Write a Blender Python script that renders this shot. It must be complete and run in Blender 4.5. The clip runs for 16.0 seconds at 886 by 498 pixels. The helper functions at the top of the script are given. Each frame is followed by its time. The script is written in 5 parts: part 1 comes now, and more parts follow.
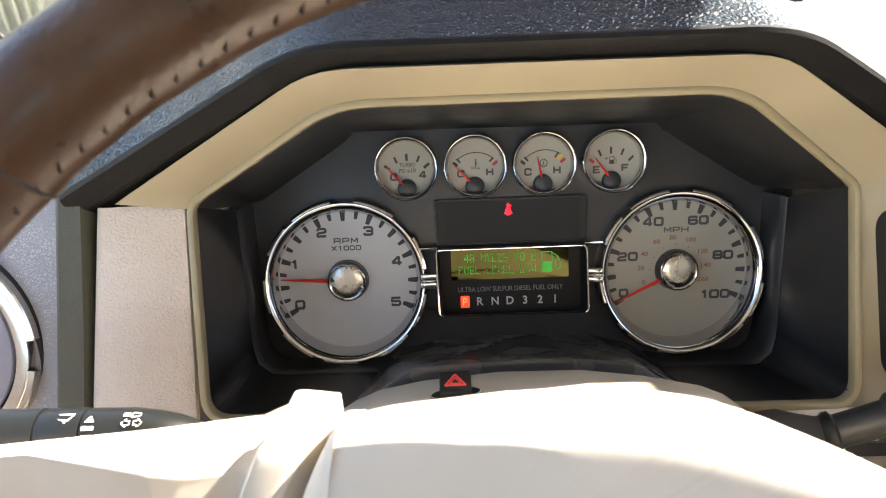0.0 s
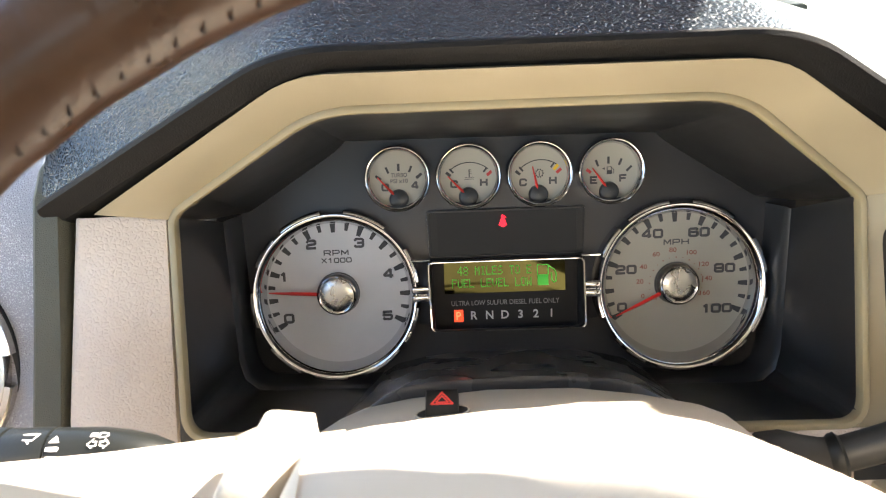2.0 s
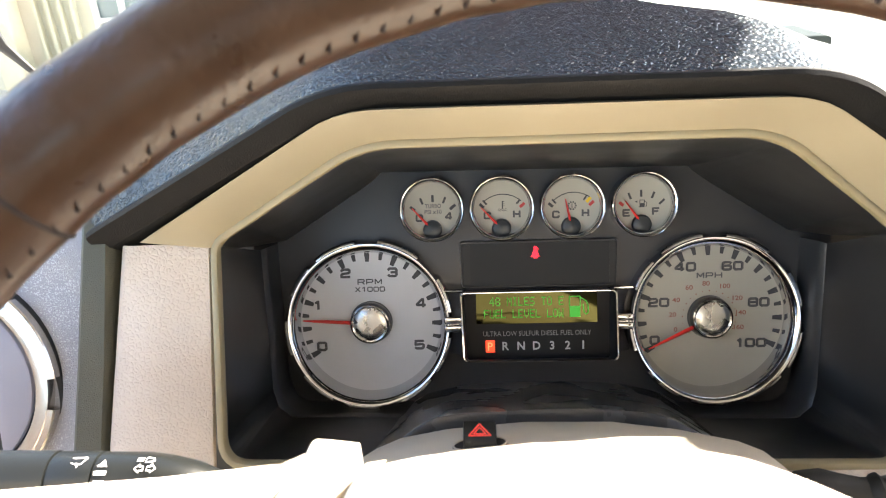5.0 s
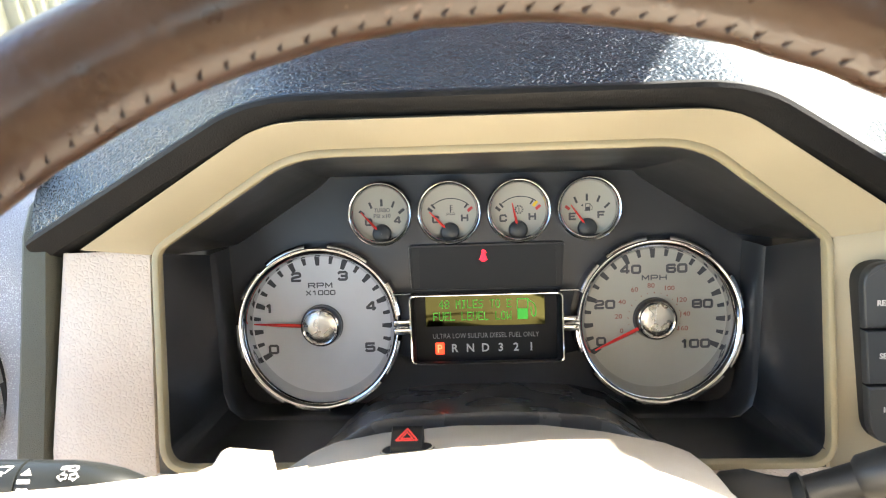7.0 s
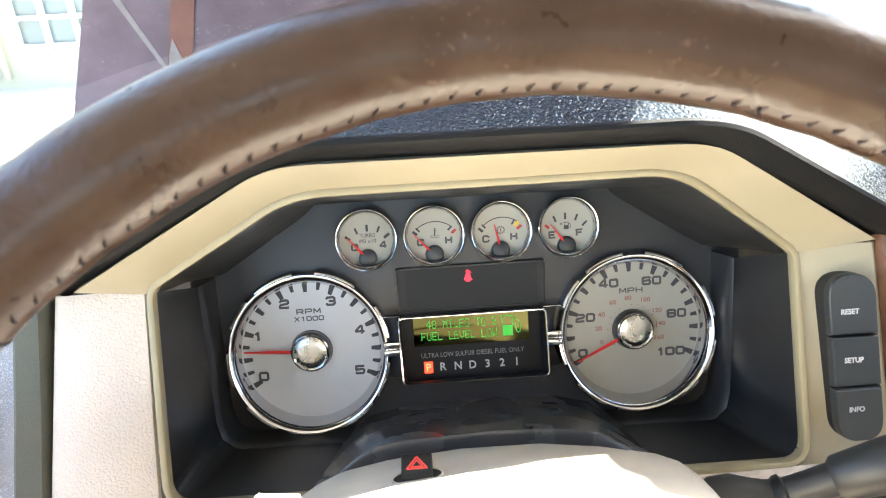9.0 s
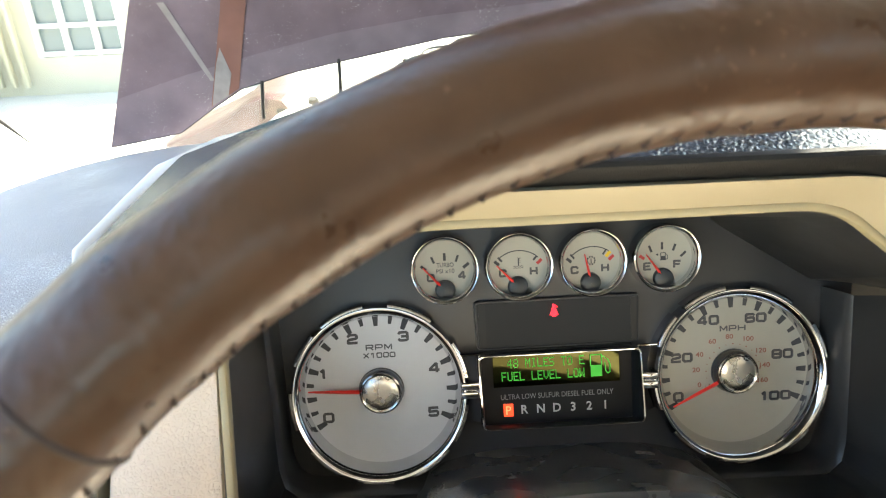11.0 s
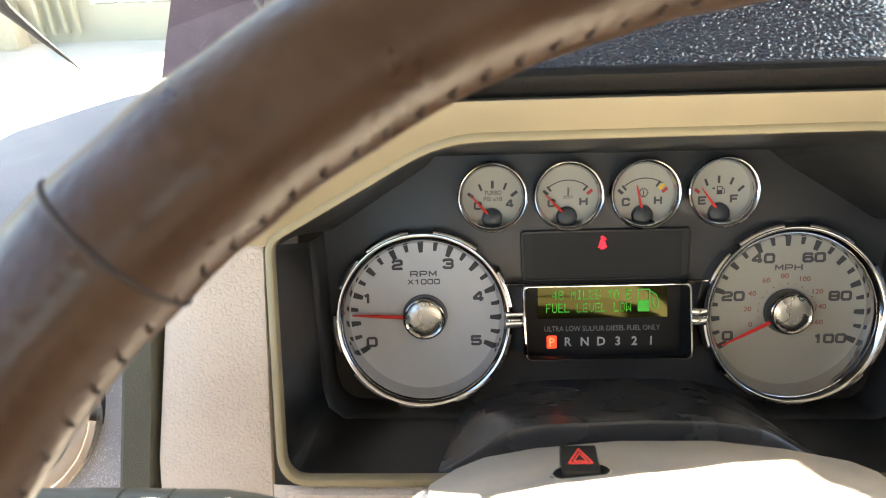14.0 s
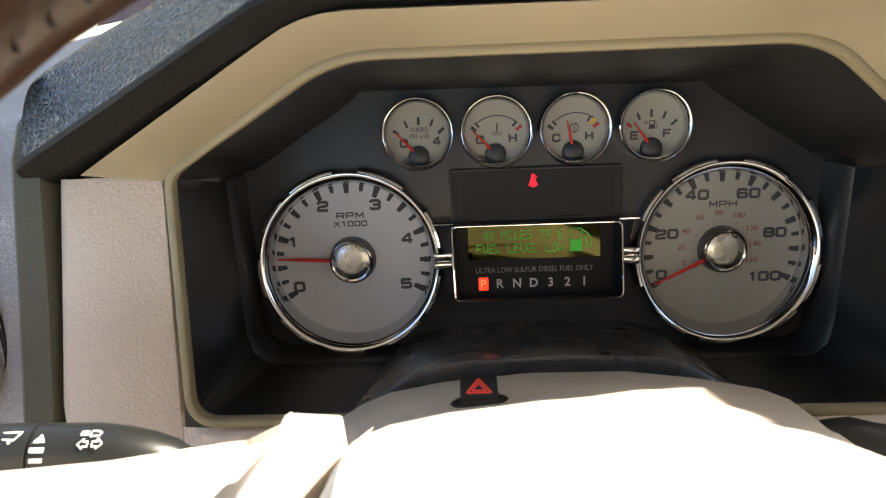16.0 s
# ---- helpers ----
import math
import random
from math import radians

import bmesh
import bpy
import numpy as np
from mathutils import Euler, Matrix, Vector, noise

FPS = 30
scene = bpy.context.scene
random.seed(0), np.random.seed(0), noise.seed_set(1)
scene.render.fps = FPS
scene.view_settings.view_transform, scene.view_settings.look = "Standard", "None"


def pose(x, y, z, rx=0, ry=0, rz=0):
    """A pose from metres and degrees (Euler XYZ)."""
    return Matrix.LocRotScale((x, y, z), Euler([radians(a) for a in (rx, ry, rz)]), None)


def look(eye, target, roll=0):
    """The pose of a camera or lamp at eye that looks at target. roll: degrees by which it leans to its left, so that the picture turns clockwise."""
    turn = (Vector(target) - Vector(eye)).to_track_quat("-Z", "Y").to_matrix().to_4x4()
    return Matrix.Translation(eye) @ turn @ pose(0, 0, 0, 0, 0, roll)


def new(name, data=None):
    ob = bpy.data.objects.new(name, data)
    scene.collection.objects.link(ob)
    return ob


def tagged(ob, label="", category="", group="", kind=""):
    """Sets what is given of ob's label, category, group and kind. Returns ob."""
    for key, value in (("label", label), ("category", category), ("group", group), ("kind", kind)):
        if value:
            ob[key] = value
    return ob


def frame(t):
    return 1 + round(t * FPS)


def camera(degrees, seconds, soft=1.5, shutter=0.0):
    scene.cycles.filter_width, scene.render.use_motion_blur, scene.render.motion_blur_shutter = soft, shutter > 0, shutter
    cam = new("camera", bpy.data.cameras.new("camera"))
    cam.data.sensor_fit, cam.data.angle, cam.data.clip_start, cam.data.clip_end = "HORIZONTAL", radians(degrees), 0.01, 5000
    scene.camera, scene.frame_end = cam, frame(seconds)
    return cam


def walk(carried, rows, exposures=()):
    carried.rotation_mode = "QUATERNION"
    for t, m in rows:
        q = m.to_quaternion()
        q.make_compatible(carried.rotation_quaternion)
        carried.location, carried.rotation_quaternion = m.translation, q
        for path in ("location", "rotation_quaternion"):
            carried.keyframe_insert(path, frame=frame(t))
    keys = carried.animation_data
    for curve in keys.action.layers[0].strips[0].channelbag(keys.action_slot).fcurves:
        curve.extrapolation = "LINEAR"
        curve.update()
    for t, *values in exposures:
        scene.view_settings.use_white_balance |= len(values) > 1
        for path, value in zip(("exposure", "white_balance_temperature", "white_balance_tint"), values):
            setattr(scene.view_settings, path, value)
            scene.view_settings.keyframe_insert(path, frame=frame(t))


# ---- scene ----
cam = camera(67.6, 16.0, soft=1.1)
cam.data.dof.use_dof = True
cam.data.dof.focus_distance = 0.44
cam.data.dof.aperture_fstop = 20.0
# The cab is laid out square to the instrument faces; TILT leans it back to true level.
TILT, LEVEL = -20.0, 1.25
D = pose(0, 0, LEVEL, TILT, 0, 0)
PATH = [
    (0, (-0.0422, -0.4384, 0.0883), (-0.058, 1.5347, -0.2377), -2.21),
    (0.5, (-0.0406, -0.4564, 0.0924), (-0.0587, 1.5191, -0.2192), -2.24),
    (1, (-0.0492, -0.4464, 0.0886), (-0.0725, 1.5301, -0.2159), -2.33),
    (1.5, (-0.0435, -0.4449, 0.0875), (-0.0683, 1.5334, -0.2048), -2.16),
    (2, (-0.0344, -0.4264, 0.0858), (-0.0639, 1.5527, -0.2014), -2.19),
    (2.5, (-0.0434, -0.4253, 0.0847), (-0.0806, 1.556, -0.1858), -2.04),
    (3, (-0.0419, -0.4272, 0.0825), (-0.112, 1.5581, -0.1496), -1.83),
    (3.5, (-0.044, -0.4255, 0.0819), (-0.1289, 1.5629, -0.1156), -1.63),
    (6, (-0.0388, -0.4335, 0.0922), (-0.1238, 1.5538, -0.1240), -1.76),
    (6.5, (-0.0319, -0.4244, 0.0852), (-0.0896, 1.5632, -0.1377), -1.93),
    (7, (-0.0145, -0.4340, 0.0943), (-0.0757, 1.5531, -0.1267), -1.84),
    (7.5, (-0.009, -0.4411, 0.0981), (-0.0729, 1.546, -0.1196), -1.78),
    (8, (-0.0095, -0.4326, 0.1062), (-0.0055, 1.5557, -0.1096), -2.55),
    (8.5, (-0.0178, -0.4331, 0.1089), (0.0759, 1.552, -0.1162), -3.62),
    (9, (-0.0349, -0.4434, 0.1128), (0.0444, 1.5412, -0.1223), -3.51),
    (9.2, (-0.0472, -0.4502, 0.1051), (0.0313, 1.5386, -0.0912), -3.50),
    (11.3, (-0.0797, -0.3932, 0.1276), (-0.0441, 1.5953, -0.0836), -2.73),
    (11.5, (-0.0812, -0.3923, 0.1336), (-0.0628, 1.594, -0.0993), -2.65),
    (12, (-0.0824, -0.3952, 0.1253), (-0.0996, 1.5893, -0.1231), -2.18),
    (12.5, (-0.0812, -0.4043, 0.1194), (-0.1245, 1.5774, -0.1468), -1.89),
    (13, (-0.0849, -0.4002, 0.1118), (-0.141, 1.5783, -0.1757), -1.81),
    (13.5, (-0.0879, -0.4008, 0.1114), (-0.157, 1.5741, -0.1965), -1.74),
    (14, (-0.083, -0.3988, 0.1059), (-0.1576, 1.5724, -0.2238), -1.66),
    (14.5, (-0.0753, -0.398, 0.0988), (-0.1565, 1.5685, -0.2565), -1.60),
    (15, (-0.0455, -0.3912, 0.0828), (-0.1106, 1.5687, -0.3106), -1.89),
    (15.5, (-0.0526, -0.3865, 0.0845), (-0.1005, 1.5706, -0.3249), -2.07),
    (16, (-0.0482, -0.3894, 0.0864), (-0.0868, 1.5644, -0.3392), -2.19),
]
EXPOSURES = [(0, 2.90, 7250, 12), (2.2, 3.14, 7200, 11), (3.5, 3.25, 7150, 11), (6, 3.34, 7050, 11), (7, 3.58, 6900, 8), (9.2, 3.80, 6600, 6), (11.3, 3.40, 7350, 3), (12.1, 3.38, 7500, 4), (13, 3.46, 7450, 5), (13.5, 3.42, 7350, 6), (14.2, 3.06, 7350, 9), (15, 2.50, 7400, 12), (16, 2.45, 7400, 12)]
walk(cam, [(t, D @ look(eye, target, roll)) for t, eye, target, roll in PATH], EXPOSURES)

# ---- world, sun, exposure ----
SUN = Vector((0.95, 0.03, 1.0)).normalized()
world = bpy.data.worlds.new("world")
scene.world = world
world.use_nodes = True
wn = world.node_tree.nodes
sky = wn.new("ShaderNodeTexSky")
sky.sky_type, sky.sun_disc = "NISHITA", False
sun_up = (D.to_3x3() @ SUN).normalized()
sky.sun_elevation = math.asin(sun_up.z)
sky.sun_rotation = math.atan2(sun_up.x, sun_up.y)
world.node_tree.links.new(sky.outputs[0], wn["Background"].inputs[0])
wn["Background"].inputs[1].default_value = 0.115
sun = new("sun", bpy.data.lights.new("sun", "SUN"))
sun.data.energy, sun.data.angle, sun.data.color = 5.0, radians(0.5), (1.0, 0.95, 0.86)
sun.matrix_world = look(Vector((0, 0, 5)), Vector((0, 0, 5)) - sun_up)


# ---- materials ----
def material(name, color, rough=0.5, metal=0.0, bump=0.0, cell=0.0, grain=0.0, vary=0.12, vary_size=0.05, spec=0.5, emit=0.0, wear=None, groove=0.28):
    """A Principled surface; cell: width of leather cells, grain: width of fine noise, in metres; vary: patchiness of colour."""
    m = bpy.data.materials.new(name)
    m.use_nodes = True
    nt = m.node_tree
    b = nt.nodes["Principled BSDF"]
    b.inputs["Base Color"].default_value = (*color, 1)
    b.inputs["Roughness"].default_value = rough
    b.inputs["Metallic"].default_value = metal
    b.inputs["Specular IOR Level"].default_value = spec
    co = nt.nodes.new("ShaderNodeTexCoord")
    if vary:
        n = nt.nodes.new("ShaderNodeTexNoise")
        n.inputs["Scale"].default_value = 1 / vary_size
        n.inputs["Detail"].default_value = 6
        nt.links.new(co.outputs["Object"], n.inputs["Vector"])
        ramp = nt.nodes.new("ShaderNodeMapRange")
        ramp.inputs[1].default_value, ramp.inputs[2].default_value = 0.3, 0.7
        ramp.inputs[3].default_value, ramp.inputs[4].default_value = 1 - vary, 1 + vary
        nt.links.new(n.outputs["Fac"], ramp.inputs[0])
        hsv = nt.nodes.new("ShaderNodeHueSaturation")
        hsv.inputs["Color"].default_value = (*color, 1)
        nt.links.new(ramp.outputs[0], hsv.inputs["Value"])
        nt.links.new(hsv.outputs[0], b.inputs["Base Color"])
        r2 = nt.nodes.new("ShaderNodeMapRange")
        r2.inputs[1].default_value, r2.inputs[2].default_value = 0.3, 0.7
        r2.inputs[3].default_value, r2.inputs[4].default_value = rough * 0.85, min(1, rough * 1.15)
        nt.links.new(n.outputs["Fac"], r2.inputs[0])
        nt.links.new(r2.outputs[0], b.inputs["Roughness"])
    if wear:
        # wear: colour, size of the spots, threshold, patch size
        wc, wsize, wlim, wpatch = wear
        n1 = nt.nodes.new("ShaderNodeTexNoise")
        n1.inputs["Scale"].default_value, n1.inputs["Detail"].default_value = 1 / wsize, 2
        n2 = nt.nodes.new("ShaderNodeTexNoise")
        n2.inputs["Scale"].default_value, n2.inputs["Detail"].default_value = 1 / wpatch, 3
        for q in (n1, n2):
            nt.links.new(co.outputs["Object"], q.inputs["Vector"])
        mul = nt.nodes.new("ShaderNodeMath")
        mul.operation = "MULTIPLY_ADD"
        mul.inputs[1].default_value = 0.5
        nt.links.new(n2.outputs["Fac"], mul.inputs[0])
        nt.links.new(n1.outputs["Fac"], mul.inputs[2])
        lim = nt.nodes.new("ShaderNodeMapRange")
        lim.inputs[1].default_value, lim.inputs[2].default_value = wlim + 0.25, wlim + 0.33
        nt.links.new(mul.outputs[0], lim.inputs[0])
        mix = nt.nodes.new("ShaderNodeMix")
        mix.data_type = "RGBA"
        mix.inputs[7].default_value = (*wc, 1)
        nt.links.new(lim.outputs[0], mix.inputs[0])
        if vary:
            nt.links.new(hsv.outputs[0], mix.inputs[6])
        else:
            mix.inputs[6].default_value = (*color, 1)
        nt.links.new(mix.outputs[2], b.inputs["Base Color"])
    if bump:
        bp = nt.nodes.new("ShaderNodeBump")
        bp.inputs["Strength"].default_value = 1.0
        bp.inputs["Distance"].default_value = bump
        heights = []
        if cell:
            v = nt.nodes.new("ShaderNodeTexVoronoi")
            v.feature = "DISTANCE_TO_EDGE"
            v.inputs["Scale"].default_value = 1 / cell
            warp = nt.nodes.new("ShaderNodeTexNoise")
            warp.inputs["Scale"].default_value = 0.6 / cell
            add = nt.nodes.new("ShaderNodeVectorMath")
            add.operation = "MULTIPLY_ADD"
            add.inputs[1].default_value = (cell * 0.3,) * 3
            nt.links.new(co.outputs["Object"], warp.inputs["Vector"])
            nt.links.new(warp.outputs["Color"], add.inputs[0])
            nt.links.new(co.outputs["Object"], add.inputs[2])
            nt.links.new(add.outputs[0], v.inputs["Vector"])
            inv = nt.nodes.new("ShaderNodeMapRange")
            inv.interpolation_type = "SMOOTHERSTEP"
            inv.inputs[1].default_value, inv.inputs[2].default_value = 0.0, groove
            nt.links.new(v.outputs["Distance"], inv.inputs[0])
            heights.append(inv.outputs[0])
        if grain:
            g = nt.nodes.new("ShaderNodeTexNoise")
            g.inputs["Scale"].default_value = 1 / grain
            g.inputs["Detail"].default_value = 3
            nt.links.new(co.outputs["Object"], g.inputs["Vector"])
            heights.append(g.outputs["Fac"])
        h = heights[0]
        if len(heights) == 2:
            s = nt.nodes.new("ShaderNodeMath")
            s.operation = "MULTIPLY_ADD"
            s.inputs[1].default_value = 0.35
            nt.links.new(heights[1], s.inputs[0])
            nt.links.new(heights[0], s.inputs[2])
            h = s.outputs[0]
        nt.links.new(h, bp.inputs["Height"])
        nt.links.new(bp.outputs[0], b.inputs["Normal"])
    if emit:
        b.inputs["Emission Color"].default_value = (*color, 1)
        b.inputs["Emission Strength"].default_value = emit
    return m


def glass_material(name, tint=(1, 1, 1), gloss=0.0):
    m = bpy.data.materials.new(name)
    m.use_nodes = True
    nt = m.node_tree
    nt.nodes.remove(nt.nodes["Principled BSDF"])
    out = nt.nodes["Material Output"]
    t = nt.nodes.new("ShaderNodeBsdfTransparent")
    t.inputs[0].default_value = (*tint, 1)
    g = nt.nodes.new("ShaderNodeBsdfGlossy")
    g.inputs["Roughness"].default_value = 0.02
    # share mirrored: 4 in 100 head on, rising steeply at a glancing angle
    lw = nt.nodes.new("ShaderNodeLayerWeight")
    lw.inputs[0].default_value = 0.5
    pw = nt.nodes.new("ShaderNodeMath")
    pw.operation = "POWER"
    pw.inputs[1].default_value = 5.0
    nt.links.new(lw.outputs["Facing"], pw.inputs[0])
    f = nt.nodes.new("ShaderNodeMath")
    f.operation = "MULTIPLY_ADD"
    f.inputs[1].default_value, f.inputs[2].default_value = 0.96, 0.04
    nt.links.new(pw.outputs[0], f.inputs[0])
    mix = nt.nodes.new("ShaderNodeMixShader")
    nt.links.new(f.outputs[0], mix.inputs[0])
    nt.links.new(t.outputs[0], mix.inputs[1])
    nt.links.new(g.outputs[0], mix.inputs[2])
    nt.links.new(mix.outputs[0], out.inputs[0])
    return m


PAD = material("dark_pad_leather", (0.034, 0.045, 0.057), 0.24, bump=0.00065, cell=0.0025, grain=0.0013, vary=0.10, groove=0.36)
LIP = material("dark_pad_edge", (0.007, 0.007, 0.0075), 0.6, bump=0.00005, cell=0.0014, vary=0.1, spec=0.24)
STRIP = material("olive_dark_trim", (0.078, 0.076, 0.055), 0.6, bump=0.0001, cell=0.0011, grain=0.0006, vary=0.15)
DASH = material("speckled_grey_dash", (0.35, 0.34, 0.365), 0.46, bump=0.00022, cell=0.0013, grain=0.0007, vary=0.05, wear=((0.58, 0.58, 0.60), 0.0008, 0.60, 0.06))
TAN = material("tan_moulding", (0.345, 0.298, 0.208), 0.5, bump=0.00010, grain=0.0007, vary=0.05)
LIPTAN = material("tan_lip", (0.30, 0.252, 0.155), 0.5, vary=0.05)
BEIGE = material("beige_grained_panel", (0.57, 0.485, 0.415), 0.5, bump=0.00022, cell=0.0025, grain=0.0014, vary=0.05, groove=0.32)
BLACK = material("satin_black_housing", (0.031, 0.0314, 0.0325), 0.34, vary=0.03)
BROW = material("gloss_black_brow", (0.050, 0.0506, 0.0522), 0.28, vary=0.03)
TUB = material("gloss_black_tub", (0.019, 0.0194, 0.0203), 0.36, vary=0.03, spec=0.28)
FACIA = material("charcoal_facia", (0.027, 0.0275, 0.0295), 0.38, vary=0.04, spec=0.45)
CHROME = material("chrome", (0.66, 0.66, 0.67), 0.035, 1.0, vary=0.04)
SMOKE = material("smoked_chrome", (0.16, 0.16, 0.165), 0.08, 1.0, vary=0.04)
BRUSHED = material("satin_aluminium", (0.62, 0.61, 0.58), 0.28, 1.0, bump=0.00001, grain=0.0005, vary=0.03, vary_size=0.01)
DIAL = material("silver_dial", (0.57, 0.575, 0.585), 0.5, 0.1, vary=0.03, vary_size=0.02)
# same silver as DIAL; the dimmer, warmer cab light is put into its colour
SHADEDDIAL = material("shaded_silver_dial", (0.365, 0.350, 0.300), 0.5, 0.1, vary=0.03, vary_size=0.02)
INK = material("dial_ink", (0.045, 0.045, 0.05), 0.6, vary=0.1)
INKFILL = material("dial_ink_fill", (0.085, 0.085, 0.085), 0.6, vary=0.1)
UNITINK = material("unit_ink", (0.085, 0.085, 0.09), 0.6, vary=0.1)
KMINK = material("brown_red_ink", (0.27, 0.095, 0.070), 0.6, vary=0.1)
RED = material("needle_red", (0.75, 0.035, 0.03), 0.4, vary=0.05)
REDINK = material("red_ink", (0.45, 0.04, 0.04), 0.6, vary=0.05)
YELLOWINK = material("yellow_ink", (0.70, 0.45, 0.02), 0.6, vary=0.05)
LCD = material("lcd_olive", (0.030, 0.0295, 0.0115), 0.05, 1.0, vary=0.05)
LCDLIT = material("lcd_green_lit", (0.05, 0.50, 0.05), 0.5, vary=0, emit=0.035)
SCREEN = material("black_screen", (0.013, 0.013, 0.0135), 0.5, vary=0.1, spec=0.25)
WINDOW = material("dark_window", (0.020, 0.0207, 0.0213), 0.6, vary=0.1, spec=0.3)
PANE = material("grey_pane", (0.15, 0.18, 0.18), 0.15, vary=0.1, vary_size=0.5)
PALETEXT = material("grey_print", (0.55, 0.55, 0.55), 0.6, vary=0)
DIMTEXT = material("dim_print", (0.26, 0.26, 0.26), 0.6, vary=0)
WHITETEXT = material("white_print", (0.75, 0.75, 0.75), 0.6, vary=0)
ORANGE = material("lit_orange", (1.0, 0.055, 0.02), 0.5, vary=0, emit=0.20)
ORANGEDIM = material("lit_orange_letter", (1.0, 0.26, 0.12), 0.5, vary=0, emit=0.22)
WARN = material("lit_red", (1.0, 0.01, 0.03), 0.5, vary=0, emit=0.30)
RIM = material("brown_rim_leather", (0.054, 0.0255, 0.0130), 0.31, bump=0.00008, cell=0.0042, grain=0.0030, groove=0.5, vary=0.14, vary_size=0.016, spec=0.42, wear=((0.105, 0.056, 0.037), 0.0024, 0.70, 0.05))
THREAD = material("dark_thread", (0.034, 0.022, 0.019), 0.8, vary=0.1)
HUB = material("cream_hub_vinyl", (0.60, 0.545, 0.475), 0.6, bump=0.00002, grain=0.0011, vary=0.04)
SHROUD = material("cream_column_plastic", (0.52, 0.46, 0.38), 0.55, bump=0.0001, grain=0.0008, vary=0.05)
PLASTIC = material("black_lever_plastic", (0.010, 0.0112, 0.0112), 0.36, bump=0.00006, grain=0.0008, vary=0.1, spec=0.32)
GRIP = material("black_lever_grip", (0.018, 0.0195, 0.021), 0.38, bump=0.00008, grain=0.0008, vary=0.2)
BUTTON = material("charcoal_button", (0.028, 0.032, 0.035), 0.4, bump=0.00002, grain=0.0008, vary=0.1)
COWL = material("grey_green_cowl", (0.085, 0.115, 0.118), 0.5, bump=0.0006, cell=0.006, grain=0.002, vary=0.25, vary_size=0.01)
WOOD = material("brown_trim", (0.14, 0.065, 0.035), 0.4, vary=0.3, vary_size=0.01)
LOUVRE = material("grey_louvre", (0.27, 0.26, 0.31), 0.45, vary=0.06)
SATIN = material("satin_champagne_chrome", (0.66, 0.63, 0.60), 0.20, 1.0, vary=0.06)
GLASS = glass_material("clear_glass", (0.93, 0.95, 0.94))

SHEET = material("dark_purple_sheet", (0.150, 0.108, 0.128), 0.45, bump=0.0001, grain=0.002, vary=0.2, vary_size=0.04, wear=((0.50, 0.48, 0.47), 0.0014, 0.69, 0.05))
SHEETLOW = material("paler_purple_sheet", (0.185, 0.142, 0.165), 0.45, bump=0.0001, grain=0.002, vary=0.2, vary_size=0.04, wear=((0.50, 0.48, 0.47), 0.0014, 0.69, 0.05))
RUST = material("red_brown_band", (0.19, 0.085, 0.065), 0.5, vary=0.2)
STREAK = material("grey_streak", (0.25, 0.225, 0.22), 0.5, vary=0.15, vary_size=0.01)
PALE = material("pale_band", (0.74, 0.72, 0.68), 0.6, vary=0.1)
HEADLINER = material("grey_headliner", (0.34, 0.32, 0.29), 0.9, bump=0.0004, grain=0.002, vary=0.06)
CARPET = material("tan_carpet", (0.50, 0.42, 0.31), 0.9, bump=0.002, grain=0.004, vary=0.1)
CONCRETE = material("pale_concrete", (0.55, 0.53, 0.48), 0.85, bump=0.003, grain=0.03, vary=0.12, vary_size=0.8)
SIDING = material("cream_siding", (0.45, 0.41, 0.31), 0.7, vary=0.06, vary_size=0.3)
POST = material("timber_post", (0.42, 0.38, 0.27), 0.7, vary=0.15)
CARRED = material("faded_red_paint", (0.078, 0.043, 0.039), 0.4, vary=0.25, vary_size=0.12)
HEDGE = material("dark_green_paint", (0.009, 0.013, 0.010), 0.6, vary=0.3, vary_size=0.05, spec=0.2)
DARK = material("black_rubber_and_gap_shade", (0.012, 0.012, 0.012), 0.6, vary=0.2)


# ---- mesh helpers ----
BASE = {}


def thing(name, at, label, category, group="", kind=""):
    """An Empty at a place of the cab, to which the parts of one thing belong."""
    ob = new(name)
    ob.empty_display_size = 0.02
    ob.matrix_world = D @ Matrix.Translation(at)
    BASE[ob.name] = Vector(at)
    return tagged(ob, label, category, group, kind)


def part(name, bm, mat, parent, label="", smooth=True, sharp=35):
    """Links a bmesh, given in the cab's coordinates, as one mesh under a thing or a part."""
    me = bpy.data.meshes.new(name)
    bmesh.ops.recalc_face_normals(bm, faces=bm.faces)
    base = BASE[parent.name]
    bmesh.ops.translate(bm, verts=bm.verts, vec=-base)
    if smooth:
        for f in bm.faces:
            f.smooth = True
        for e in bm.edges:
            if len(e.link_faces) == 2 and e.calc_face_angle(0) > radians(sharp):
                e.smooth = False
    bm.to_mesh(me)
    bm.free()
    me.materials.append(mat)
    ob = new(name, me)
    ob.parent = parent
    BASE[ob.name] = base
    if label:
        ob["label"] = label
    return ob


def solid(name, bm, mat, label, category, group="", kind="", smooth=True):
    """Links a bmesh in the cab's coordinates as a thing of one mesh."""
    me = bpy.data.meshes.new(name)
    bmesh.ops.recalc_face_normals(bm, faces=bm.faces)
    mid = sum((v.co for v in bm.verts), Vector()) / len(bm.verts)
    bmesh.ops.translate(bm, verts=bm.verts, vec=-mid)
    for f in bm.faces:
        f.smooth = smooth
    for e in bm.edges:
        if len(e.link_faces) == 2 and e.calc_face_angle(0) > radians(35):
            e.smooth = False
    bm.to_mesh(me)
    bm.free()
    me.materials.append(mat)
    ob = new(name, me)
    ob.matrix_world = D @ Matrix.Translation(mid)
    BASE[ob.name] = mid
    return tagged(ob, label, category, group, kind)


